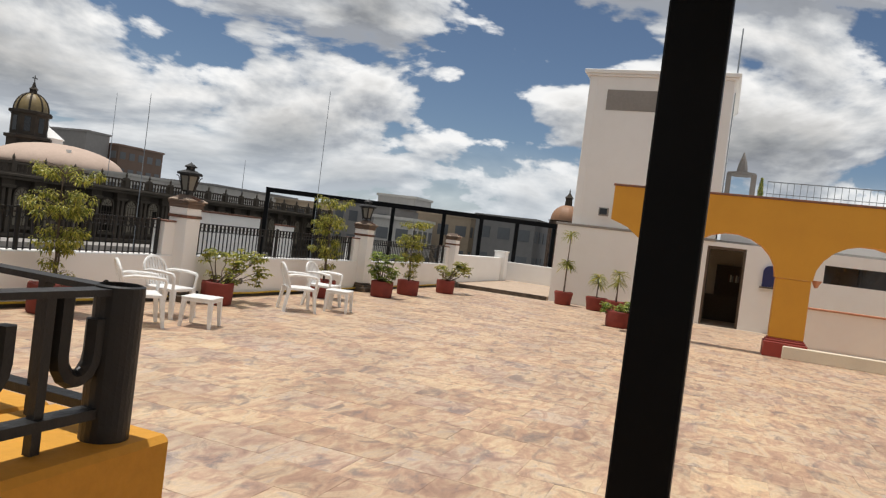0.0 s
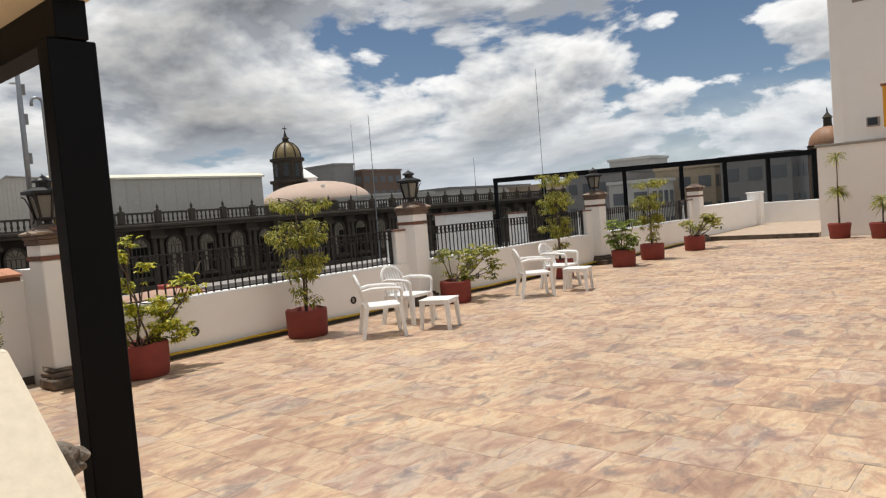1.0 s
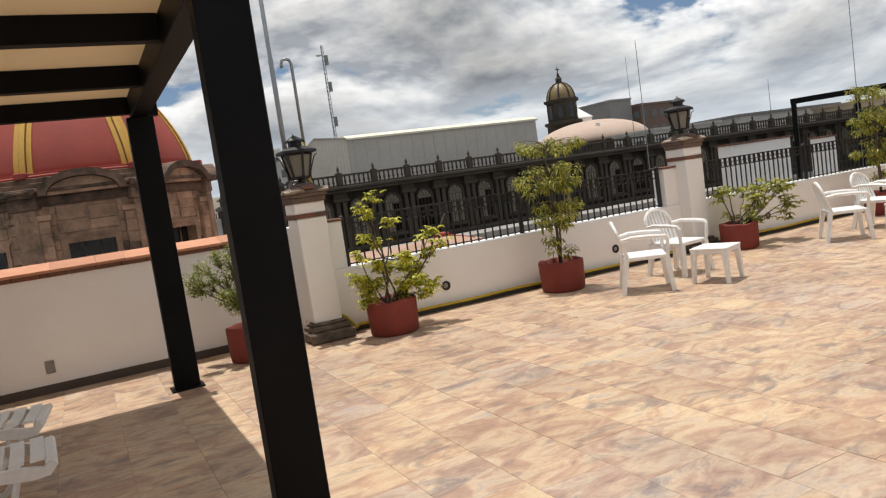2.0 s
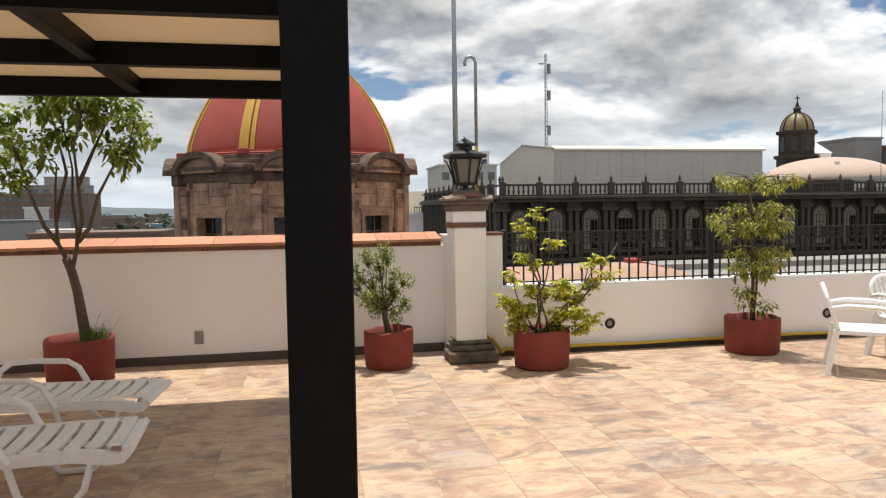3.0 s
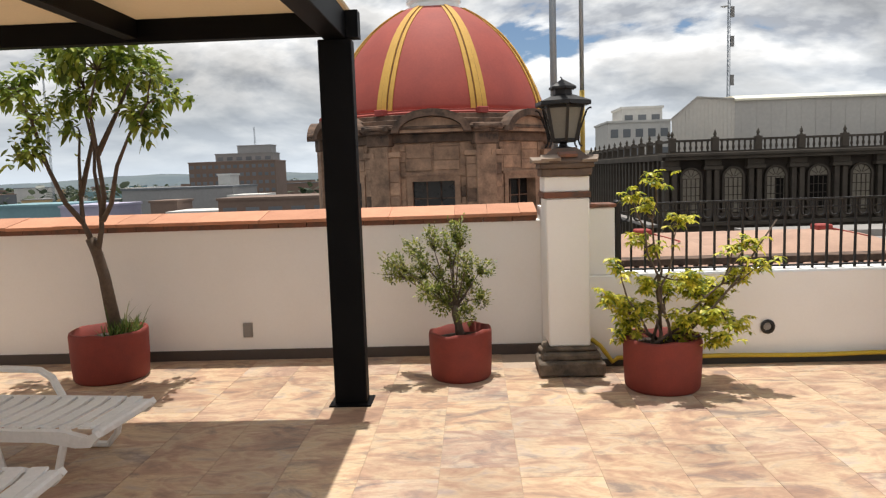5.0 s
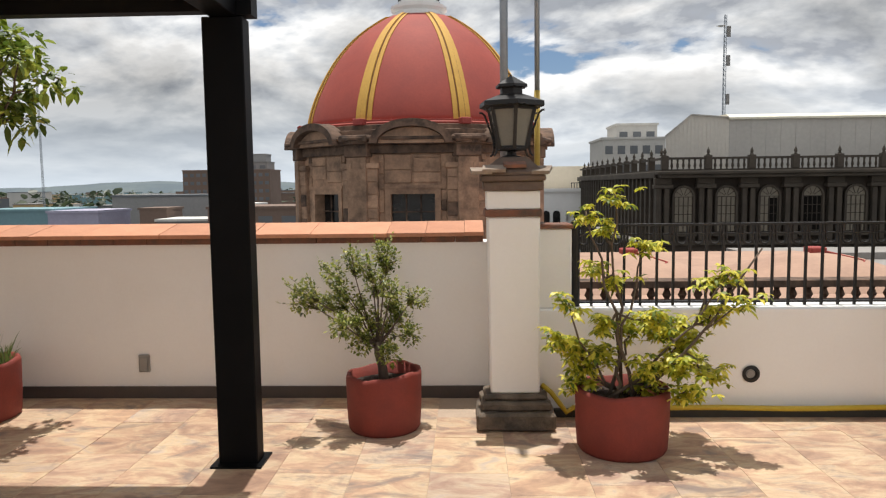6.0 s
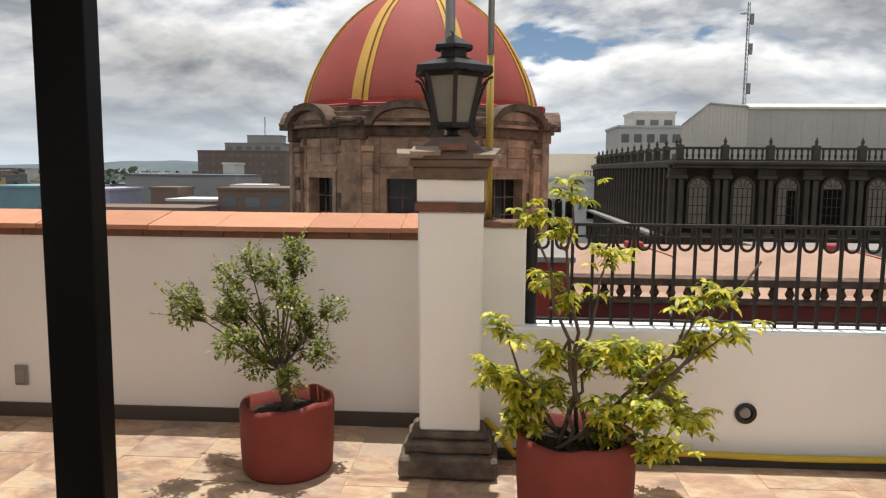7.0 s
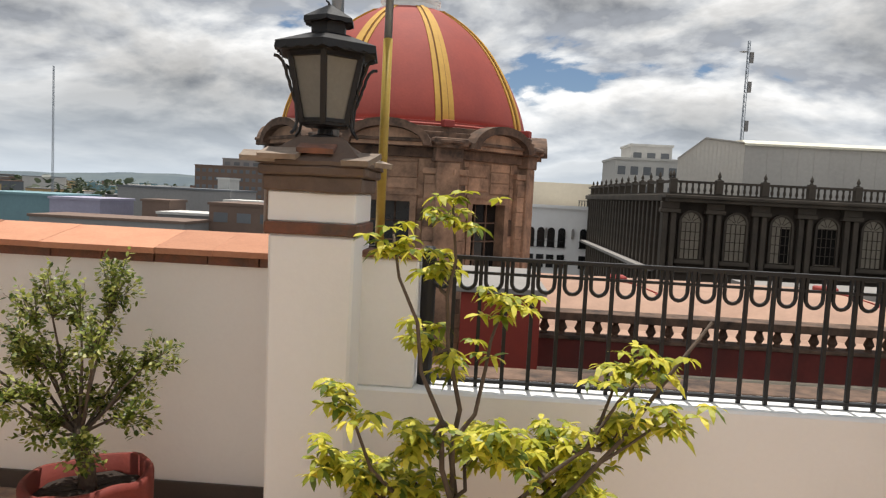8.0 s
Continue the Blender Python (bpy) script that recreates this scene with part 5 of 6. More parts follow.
def side_table(m):
    t = thing("plastic_table", m, "small square white plastic side table", "table", "white plastic side tables")
    b = boxes((-0.225, 0.225, -0.225, 0.225, 0.40, 0.425), (-0.21, 0.21, -0.21, -0.195, 0.355, 0.399), (-0.21, 0.21, 0.195, 0.21, 0.355, 0.399), (-0.21, -0.195, -0.194, 0.194, 0.355, 0.399), (0.195, 0.21, -0.194, 0.194, 0.355, 0.399), bevel=0.006)
    part("tabletop", b, "plastic", t)
    for sx in (-1, 1):
        for sy in (-1, 1):
            b = bmesh.new()
            for (xa, ya, za, w) in ((sx * 0.185, sy * 0.185, 0.399, 0.032), (sx * 0.21, sy * 0.21, 0.0, 0.02)):
                for dx in (-w, w):
                    for dy in (-w, w):
                        b.verts.new((xa + dx, ya + dy, za))
            b.verts.ensure_lookup_table()
            v = b.verts
            for q in ((0, 1, 3, 2), (4, 6, 7, 5), (0, 4, 5, 1), (2, 3, 7, 6), (0, 2, 6, 4), (1, 5, 7, 3)):
                b.faces.new([v[i] for i in q])
            part("leg", b, "plastic", t)
    return t


t0 = side_table(pose(4.50, -2.12, 0, 0, 0, 20))
copy_thing(t0, pose(8.42, -2.12, 0, 0, 0, 15))


def lounger(m):
    """Foot end at +x; slats across, looped legs, arm loops."""
    l = thing("sun_lounger", m, "pale grey plastic sun lounger with slatted bed and arm loops", "sun lounger", "sun loungers under the pergola")
    for s in (-1, 1):
        b = bmesh.new()
        prism(b, [(-1.85, 0.28), (-1.85, 0.345), (-0.2, 0.335), (-0.06, 0.30), (0.0, 0.33), (0.02, 0.30), (-0.03, 0.245), (-0.12, 0.24), (-0.3, 0.27)], "y", s * 0.30 - 0.022, s * 0.30 + 0.022)
        part("side_rail", b, "greyplastic", l)
        for x in (-0.42, -1.5):
            b = bmesh.new()
            tube(b, [(x + 0.22, s * 0.29, 0.28), (x + 0.17, s * 0.295, 0.10), (x + 0.10, s * 0.30, 0.022), (x - 0.10, s * 0.30, 0.022), (x - 0.17, s * 0.295, 0.10), (x - 0.22, s * 0.29, 0.28)], 0.022, 6)
            part("leg_loop", b, "greyplastic", l)
        b = bmesh.new()
        tube(b, [(-0.62, s * 0.335, 0.30), (-0.70, s * 0.34, 0.45), (-0.78, s * 0.34, 0.50), (-1.02, s * 0.34, 0.51), (-1.2, s * 0.34, 0.50), (-1.28, s * 0.335, 0.44), (-1.34, s * 0.33, 0.30)], 0.024, 6)
        part("arm_loop", b, "greyplastic", l)
    slat = None
    for k in range(16):
        x = -0.085 - 0.112 * k
        if slat is None:
            b = bmesh.new()
            prism(b, [(-0.278, 0.335), (-0.15, 0.318), (0.15, 0.318), (0.278, 0.335), (0.278, 0.349), (0.15, 0.333), (-0.15, 0.333), (-0.278, 0.349)], "x", -0.04, 0.04)
            slat = part("slat", b, "greyplastic", l)
            slat.location.x = x
        else:
            o = new("slat", slat.data)
            o.parent, o.location.x = l, x
    part("foot_lip", boxes((-0.05, 0.02, -0.278, 0.278, 0.285, 0.335), bevel=0.012), "greyplastic", l)
    return l


l0 = lounger(pose(-2.60, -3.12, 0, 0, 0, 3))
copy_thing(l0, pose(-2.68, -2.03, 0, 0, 0, -4))

# ---- stair parapet by the start of the walk ----
sp = thing("wall_stair", label="ochre painted stair parapet wall with a flat top", category="wall", kind="structure")
part("body", boxes((-5.2, -3.0, -8.27, -8.06, -0.01, 1.392), (-3.22, -3.0, -8.059, -7.9, -0.01, 1.392), bevel=0.008), "yellow", sp)
rl = thing("stair_railing", pose(-3.068, -8.222, 1.392), "low black iron railing with scrolls on the ochre wall", "railing")
part("corner_post", lathe(bmesh.new(), [(0.029, 0), (0.029, 0.188), (0.025, 0.19), (0.024, 0.15)], 24), "iron", rl, "round open-topped iron post", smooth=False)
part("cap_rail", boxes((-2.1, -0.026, -0.014, 0.014, 0.178, 0.186)), "iron", rl)
part("foot_rail", boxes((-2.1, -0.026, -0.012, 0.012, 0.03, 0.042)), "iron", rl)
part("back_cap_rail", boxes((-0.014, 0.014, 0.026, 0.32, 0.178, 0.186)), "iron", rl)
part("back_foot_rail", boxes((-0.012, 0.012, 0.026, 0.32, 0.03, 0.042)), "iron", rl)
part("back_bar", boxes((-0.006, 0.006, 0.12, 0.132, 0.002, 0.178)), "iron", rl)
part("back_end_bar", boxes((-0.006, 0.006, 0.308, 0.32, 0.002, 0.178)), "iron", rl)
for k in range(17):
    x = -0.10 - 0.115 * k
    part("bar", boxes((x - 0.006, x + 0.006, -0.006, 0.006, 0.002, 0.178)), "iron", rl)
    b = bmesh.new()
    tube(b, [(x + 0.022, 0, 0.178)] + [(x + 0.045 - 0.023 * math.cos(a), 0, 0.11 - 0.03 * math.sin(a)) for a in np.linspace(0, math.pi, 8)] + [(x + 0.068, 0, 0.14), (x + 0.068, 0, 0.15)], 0.0115, 6)
    part("u_scroll", b, "iron", rl)

# sloping cream wall top beside the stair
b = bmesh.new()
prism(b, [(-7.88, 0.0), (-7.12, 0.0), (-7.12, 1.44), (-7.15, 1.46), (-7.19, 1.455), (-7.88, 0.915)], "x", -3.02, -2.61)
bmesh.ops.bevel(b, geom=[e for e in b.edges if e.calc_face_angle(0) > 0.5], offset=0.018, segments=2, affect="EDGES")
tagged(part("wall_slope", b, "cream"), "sloping cream rendered stair wall", "wall", kind="structure")


def lion():
    """Reclining carved lion: body, mane and muzzle in one mesh."""
    b = bmesh.new()
    def blob(c, s, rot=0.0):
        r = bmesh.ops.create_icosphere(b, subdivisions=5, radius=1.0)
        m = Matrix.Translation(c) @ Matrix.Rotation(rot, 4, "Y") @ Matrix.Diagonal((*s, 1))
        bmesh.ops.transform(b, matrix=m, verts=r["verts"])
    blob((-0.42, 0, 0.16), (0.36, 0.15, 0.17))
    blob((-0.12, 0, 0.27), (0.17, 0.155, 0.19))
    blob((0.01, 0, 0.32), (0.14, 0.12, 0.12))
    blob((0.12, 0, 0.29), (0.11, 0.075, 0.062), 0.25)
    blob((0.13, 0, 0.225), (0.075, 0.055, 0.032), 0.35)
    blob((-0.04, -0.10, 0.08), (0.2, 0.05, 0.06))
    blob((-0.04, 0.10, 0.08), (0.2, 0.05, 0.06))
    blob((-0.05, 0.075, 0.42), (0.035, 0.03, 0.04))
    blob((-0.05, -0.075, 0.42), (0.035, 0.03, 0.04))
    blob((0.215, 0, 0.275), (0.03, 0.04, 0.03))
    blob((0.06, 0.085, 0.345), (0.04, 0.022, 0.02), 0.3)
    blob((0.06, -0.085, 0.345), (0.04, 0.022, 0.02), 0.3)
    b.normal_update()
    for v in b.verts:
        q = v.co * 9
        mane = 1.0 if -0.36 < v.co.x < 0.06 and v.co.z > 0.1 else 0.35
        # carved locks: long wavy ridges that fall back and down from the face
        s = Vector((q.x * 1.1 + q.z * 0.9, q.y * 0.9, (q.z - q.x * 0.7) * 0.35))
        ridge = 1 - abs(noise.noise(s * 1.7 + Vector((1.1 * noise.noise(q * 0.5), 0, 0)))) * 2.6
        fine = noise.noise(q * 4.0)
        v.co += v.normal * (0.042 * mane * (ridge - 0.55) + 0.009 * fine)
    ob = part("lion_statue", b, "statue", smooth=True)
    ob.matrix_basis = pose(-2.58, -6.82, 0.80, 0, 0, -12)
    return tagged(ob, "weathered carved stone lion lying on a plinth", "statue")


lion()
pl = thing("plinth", pose(-2.72, -6.82, 0, 0, 0, -12), "cream rendered plinth under the lion", "plinth")
part("block", boxes((-0.75, 0.26, -0.2, 0.2, 0.0, 0.74), bevel=0.015), "cream", pl)
part("slab", boxes((-0.78, 0.30, -0.23, 0.23, 0.741, 0.812), bevel=0.015), "statue", pl, "grey stone slab")

# ---- flag pipes behind the pillar ----
fp = thing("flag_pole", pose(0.155, 0.31, 1.39), "tall galvanised steel pole behind the pillar", "pole")
part("pole", lathe(bmesh.new(), [(0.03, 0.0), (0.03, 2.0), (0.026, 2.01), (0.026, 4.4)], 12), "galv", fp, smooth=True)
part("bracket", boxes((-0.05, 0.05, -0.13, 0.04, -0.03, 0.0)), "iron", fp)
hp = thing("hook_pipe", pose(0.40, 0.31, 1.39), "hooked steel pipe painted yellow at the foot", "pipe")
part("foot_pipe", lathe(bmesh.new(), [(0.022, 0.0), (0.022, 0.98)], 10), "yellowpipe", hp, "yellow painted lower pipe", smooth=True)
b = bmesh.new()
tube(b, [(0, 0, 0.981), (0, 0, 1.93), (-0.02, 0, 1.98), (-0.06, 0, 1.995), (-0.11, 0, 1.98), (-0.125, 0, 1.93), (-0.125, 0, 1.89)], 0.019, 8)
part("hook", b, "galv", hp, smooth=True)
part("bracket", boxes((-0.05, 0.05, -0.13, 0.04, -0.03, 0.0)), "iron", hp)

# ---- church roofs beside the parapet ----
nr = thing("nave_roof", label="salmon vaulted church roof behind a red parapet with balusters", category="roof")
part("parapet", boxes((2.0, 13.0, 10.9, 11.3, -1.62, -1.05)), "deepred", nr, "dark red parapet band")
part("parapet_ledge", boxes((2.0, 13.0, 10.8, 11.3, -1.70, -1.622), bevel=0.01), "cream", nr, "thin pale ledge")
part("parapet_foot", boxes((2.0, 13.0, 10.88, 11.3, -6.0, -1.702)), "churchdark", nr)
part("rail", boxes((2.0, 13.0, 10.82, 11.36, -0.66, -0.50), (2.0, 13.0, 10.86, 11.34, -1.048, -0.98), bevel=0.01), "churchdark", nr, "stone rail")
bal = None
for k in range(31):
    x = 2.25 + 0.35 * k
    if bal is None:
        bal = part("baluster", lathe(bmesh.new(), [(0.08, -0.98), (0.055, -0.93), (0.105, -0.85), (0.055, -0.73), (0.085, -0.66)], 8, centre=(0, 11.1, 0)), "churchdark", nr)
        bal.location.x = x
    else:
        o = new("baluster", bal.data)
        o.parent, o.location.x = nr, x
part("roof_deck", boxes((1.0, 13.0, 11.31, 24.0, -6.0, -1.1)), "pinkroof", nr)
for k in range(2):
    b = bmesh.new()
    c, rx, rise = 4.4 + 5.2 * k, 2.6, 0.85
    rows = []
    for i in range(15):
        r = []
        for j in range(15):
            u, v = -1 + 2 * i / 14, -1 + 2 * j / 14
            r.append(b.verts.new((c + u * rx, 15.2 + v * 2.6, -1.15 + rise * (1 - u * u) * (1 - v * v) ** 0.7)))
        rows.append(r)
    for p, q in zip(rows, rows[1:]):
        for j in range(14):
            b.faces.new((p[j], q[j], q[j + 1], p[j + 1]))
    part("vault", b, "pinkroof", nr, smooth=True)
    part("roof_vent", boxes((c - 0.22, c + 0.22, 15.0, 15.5, -0.36, -0.16), bevel=0.03), "redtrim", nr, "small red roof vent")
    b = bmesh.new()
    tube(b, [(c + 0.2, 13.4, -0.75), (c + 0.8, 14.2, -0.45), (c + 0.2, 15.0, -0.28)], 0.03, 5)
    part("red_stripe", b, "redtrim", nr)
part("lower_wall", boxes((-1.0, 13.0, 6.0, 6.4, -8.0, -0.70), bevel=0.01), "churchdark", nr)
part("lower_ledge", boxes((-1.0, 13.0, 5.9, 6.5, -0.699, -0.64), bevel=0.01), "churchdark", nr)
fr = thing("flat_roof", label="pale flat roof with low kerbs beside the church", category="roof")
part("deck", boxes((13.1, 46.0, 5.6, 32.0, -9.0, -1.7)), "cement", fr)
for k in range(4):
    part("kerb", boxes((13.1, 46.0, 9.5 + 5.5 * k, 9.8 + 5.5 * k, -1.699, -1.4)), "cement", fr)
rb = thing("red_roof_house", pose(0, 0, 0), "oxide red stair house with a pale ledge", "building")
part("wall", boxes((0.6, 2.0, 9.4, 13.0, -7.0, -0.02)), "oxide", rb)
part("ledge", boxes((0.5, 2.1, 9.3, 13.1, -0.018, 0.09), bevel=0.01), "cement", rb)

# ---- white arcaded house between the dome and the palace ----
wh = thing("arcaded_house", label="white house with arched windows and a balustrade", category="house")
part("wall", boxes((5.6, 14.2, 75.0, 84.0, -14, 1.0)), "white", wh)
part("cornice", boxes((5.4, 14.4, 74.7, 75.0, 0.85, 1.2)), "white", wh)
for x in (6.3, 7.4, 8.5, 9.65, 12.0, 13.2):
    b = bmesh.new()
    prism(b, [(x - 0.4, -3.4), (x + 0.4, -3.4), (x + 0.4, -1.65)] + [(x + 0.4 * math.cos(a), -1.65 + 0.4 * math.sin(a)) for a in np.linspace(0.2, 2.94, 7)] + [(x - 0.4, -1.65)], "y", 74.9, 74.998)
    w = part("window", b, "windark", wh)
    part("balcony_rail", boxes((x - 0.5, x + 0.5, 74.7, 74.76, -2.75, -2.68), (x - 0.5, x + 0.5, 74.7, 74.76, -3.4, -3.33)), "iron", w)
    part("window", boxes((x - 0.4, x + 0.4, 74.9, 74.998, -5.6, -4.2)), "windark", wh)
for x in (10.8, 7.95):
    part("wall_lamp", boxes((x - 0.1, x + 0.1, 74.6, 74.998, -2.4, -1.3), bevel=0.02), "cement", wh)
part("roof_rail", boxes((11.2, 14.3, 74.8, 74.86, 1.75, 1.83), bevel=0.0), "iron", wh)
for k in range(11):
    part("roof_rail_bar", boxes((11.25 + 0.3 * k, 11.33 + 0.3 * k, 74.8, 74.86, 1.2, 1.749)), "iron", wh)
yh = tagged(part("yellow_house", boxes((6.6, 15.6, 86.0, 95.0, -14, 3.9)), "cream"), "pale yellow house behind the white one", "house")

# ---- towers, domes and roofs on the skyline ----
bt = thing("bell_tower", pose(73.1, 90.0, 0), "dark stone bell tower with a small ribbed dome", "tower")
part("shaft", lathe(bmesh.new(), [(2.9, -14), (2.9, 8.3), (3.3, 8.5), (3.3, 8.9), (2.6, 9.0), (2.6, 12.0), (3.0, 12.2), (3.0, 12.6), (2.3, 12.7)], 8, turn=math.pi / 8), "facade", bt)
for k in range(8):
    b = bmesh.new()
    box(b, 2.35, 2.45, -0.42, 0.42, 9.5, 11.7, m=Matrix.Rotation(k * math.pi / 4, 4, "Z"))
    part("belfry_opening", b, "windark", bt)
M["domebrown"] = material("ochre_glazed_dome", (0.26, 0.19, 0.08), 0.5, var=(0.12, 0.085, 0.045), scale=0.8)
part("dome", lathe(bmesh.new(), [(2.3 * math.cos(a), 12.7 + 2.7 * math.sin(a)) for a in np.linspace(0, 1.35, 10)], 16), "domebrown", bt)
for k in range(8):
    b = bmesh.new()
    tube(b, [(2.34 * math.cos(a) * math.cos(k * math.pi / 4), 2.34 * math.cos(a) * math.sin(k * math.pi / 4), 12.7 + 2.74 * math.sin(a)) for a in np.linspace(0, 1.35, 8)], 0.13, 4)
    part("rib", b, "facade", bt)
part("spire", lathe(bmesh.new(), [(0.6, 15.2), (0.48, 15.9), (0.65, 16.0), (0.3, 16.4), (0.08, 17.2), (0.06, 18.1)], 8), "facade", bt)
part("cross", boxes((-0.4, 0.4, -0.06, 0.06, 17.6, 17.75)), "iron", bt)

M["palepink"] = material("pale_pink_dome_render", (0.55, 0.42, 0.34), 0.85, var=(0.42, 0.31, 0.25), scale=0.25, fine=3)
ld = thing("low_dome", pose(75.4, 86.0, 0), "wide low salmon dome with a white cone beside it", "dome")
part("shell", lathe(bmesh.new(), [(9.2 * math.cos(a), 4.75 + 3.6 * math.sin(a)) for a in np.linspace(0, 1.5, 14)], 40), "palepink", ld, smooth=True)
part("drum", lathe(bmesh.new(), [(9.4, -14), (9.4, 4.7)], 40), "facade", ld)
part("pipe", lathe(bmesh.new(), [(0.35, 0), (0.35, 1.0)], 8, centre=(-3.5, -6.0, 6.4)), "white", ld)
wc = thing("round_kiosk", pose(77.6, 92.0, 0), "white round roof kiosk with a conical top", "kiosk")
part("wall", lathe(bmesh.new(), [(2.5, -14), (2.5, 9.3)], 16), "white", wc)
part("roof", lathe(bmesh.new(), [(2.75, 9.3), (0.1, 11.3)], 16), "white", wc)

M["copper"] = material("weathered_copper_tile", (0.33, 0.17, 0.09), 0.6, var=(0.2, 0.12, 0.075), scale=0.8)
cd = thing("copper_dome", pose(76.0, 8.0, 0), "brown tiled church dome with a lantern on top", "dome")
part("shell", lathe(bmesh.new(), [(1.8 * math.cos(a), 5.2 + 1.8 * math.sin(a)) for a in np.linspace(0, 1.3, 10)], 20), "copper", cd)
part("drum", lathe(bmesh.new(), [(1.95, -14), (1.95, 5.1), (2.15, 5.15), (1.8, 5.2)], 8), "churchdark", cd)
part("crown", lathe(bmesh.new(), [(0.42, 6.9), (0.38, 7.7), (0.5, 7.8), (0.1, 8.3), (0.03, 8.8)], 8), "facade", cd)


def mast(x, y, z0, z1, w, name="radio_mast"):
    m = thing(name, pose(x, y, z0), "thin lattice radio mast", "mast", "masts on the skyline")
    h = z1 - z0
    n = max(3, int(h / (w * 2.2)))
    for k in range(3):
        a = 2.094 * k
        part("leg", tube(bmesh.new(), [(w * math.cos(a), w * math.sin(a), 0), (w * 0.6 * math.cos(a), w * 0.6 * math.sin(a), h)], w * 0.16, 4), "galv", m)
    b = bmesh.new()
    for j in range(n):
        z = h * j / n
        for k in range(3):
            a, c = 2.094 * k, 2.094 * (k + 1)
            f, g = 1 - 0.4 * j / n, 1 - 0.4 * (j + 1) / n
            tube(b, [(w * f * math.cos(a), w * f * math.sin(a), z), (w * g * math.cos(c), w * g * math.sin(c), h * (j + 1) / n)], w * 0.08, 3)
    tagged(part("bracing", b, "galv", m), kind="stuff")
    return m


m1 = mast(53.9, 150.0, -14, 36.5, 0.45)
for z in (27, 32, 40, 46):
    part("antenna_panel", boxes((0.4, 1.1, -0.2, 0.2, z, z + 2.2)), "cement", m1)
part("dish", lathe(bmesh.new(), [(0.1, 0), (0.9, 0.25)], 12, centre=(-0.9, 0, 48)), "white", m1)
mast(-100, 160.0, -14, 27.0, 0.3)


def whip(x, y, z0, z1, r=0.03):
    w = thing("whip_antenna", pose(x, y, z0), "thin metal whip antenna", "antenna", "antennas on the roofs")
    part("rod", lathe(bmesh.new(), [(r, 0), (r * 0.5, z1 - z0)], 6), "galv", w)


whip(20.3, 6.0, -6.0, 6.75, 0.018)
whip(11.5, 6.2, -0.34, 4.6, 0.016)
whip(85.9, 60.0, 2.0, 9.5, 0.06)
whip(64.3, 64.0, 2.0, 14.5, 0.05)
whip(22.05, -8.55, 2.7, 9.9, 0.05)

# frame of the neighbouring roof pergola
rp = thing("roof_frame", label="dark steel frame of a neighbouring roof pergola", category="pergola")
ends = ((23.1, 10.3), (24.03, 8.35), (25.5, 5.2), (26.5, 3.1), (27.25, 1.55), (27.95, 0.05), (28.7, -1.5))
dirn = Vector((ends[-1][0] - ends[0][0], ends[-1][1] - ends[0][1], 0))
ang = math.degrees(math.atan2(dirn.y, dirn.x))
for dx, dy in ((0, 0),):
    for (x, y) in ends:
        b = bmesh.new()
        box(b, -0.085, 0.085, -0.085, 0.085, -8.0, 2.72, m=pose(x + dx, y + dy, 0, 0, 0, ang))
        part("post", b, "steel", rp)
    b = bmesh.new()
    box(b, -0.1, dirn.length + 0.1, -0.08, 0.08, 2.722, 2.93, m=pose(ends[0][0] + dx, ends[0][1] + dy, 0, 0, 0, ang))
    part("beam", b, "steel", rp)
# white parapet blocks and tanks on the roof between terrace and palace
for (x0, x1, y0, y1, z1) in ((16.7, 19.6, 8.0, 8.5, 1.5), (21.2, 22.0, 8.0, 8.4, 1.3)):
    rw = thing("roof_parapet", pose(x0, y0, 0), "white rendered roof parapet block with a brick edge", "parapet", "white roof parapets")
    part("wall", boxes((0, x1 - x0, 0, y1 - y0, -8, z1)), "white", rw)
    part("edge", boxes((-0.04, x1 - x0 + 0.04, -0.04, y1 - y0 + 0.04, z1 + 0.001, z1 + 0.06)), "brick", rw)

# cypress and roof lantern beyond the porch
cy = thing("cypress", pose(22.5, -9.75, 4.0), "dark narrow cypress top above the roof", "tree")
lv = Leaves(95)
for k in range(700):
    z = lv.r.uniform(0.0, 0.95)
    a, r = lv.r.uniform(0, 6.28), 0.13 * (1 - z / 1.0) ** 0.7 * lv.r.uniform(0.5, 1)
    lv.leaf((r * math.cos(a), r * math.sin(a), z), (math.cos(a) * 0.4, math.sin(a) * 0.4, 1), 0.09, 0.02, 0.0)
lv.done("crown", "leaf_olive", cy)
part("trunk", lathe(bmesh.new(), [(0.03, 0.0), (0.01, 0.9)], 6), "bark", cy)
rlh = thing("roof_turret", pose(23.0, -9.1, 4.0), "small grey open roof turret with a pointed cap", "turret")
for sx in (-0.4, 0.4):
    for sy in (-0.4, 0.4):
        part("post", boxes((sx - 0.08, sx + 0.08, sy - 0.08, sy + 0.08, 0, 1.1)), "cement", rlh)
part("roof", lathe(bmesh.new(), [(0.5, 1.1), (0.5, 1.18), (0.2, 1.22), (0.15, 1.5), (0.02, 1.9)], 8, turn=math.pi / 8), "cement", rlh)

# ---- city ----
CITY = [material(f"house_paint_{n}", c, 0.85, var=tuple(q * 0.75 for q in c), scale=0.15, fine=2.0, rand=0.15) for n, c in
        (("chalk", (0.62, 0.60, 0.56)), ("sand", (0.45, 0.36, 0.26)), ("grey", (0.28, 0.27, 0.26)), ("brick", (0.22, 0.15, 0.115)), ("teal", (0.20, 0.33, 0.36)), ("ochre", (0.46, 0.32, 0.16)), ("lavender", (0.40, 0.38, 0.48)), ("slate", (0.16, 0.17, 0.18)))]


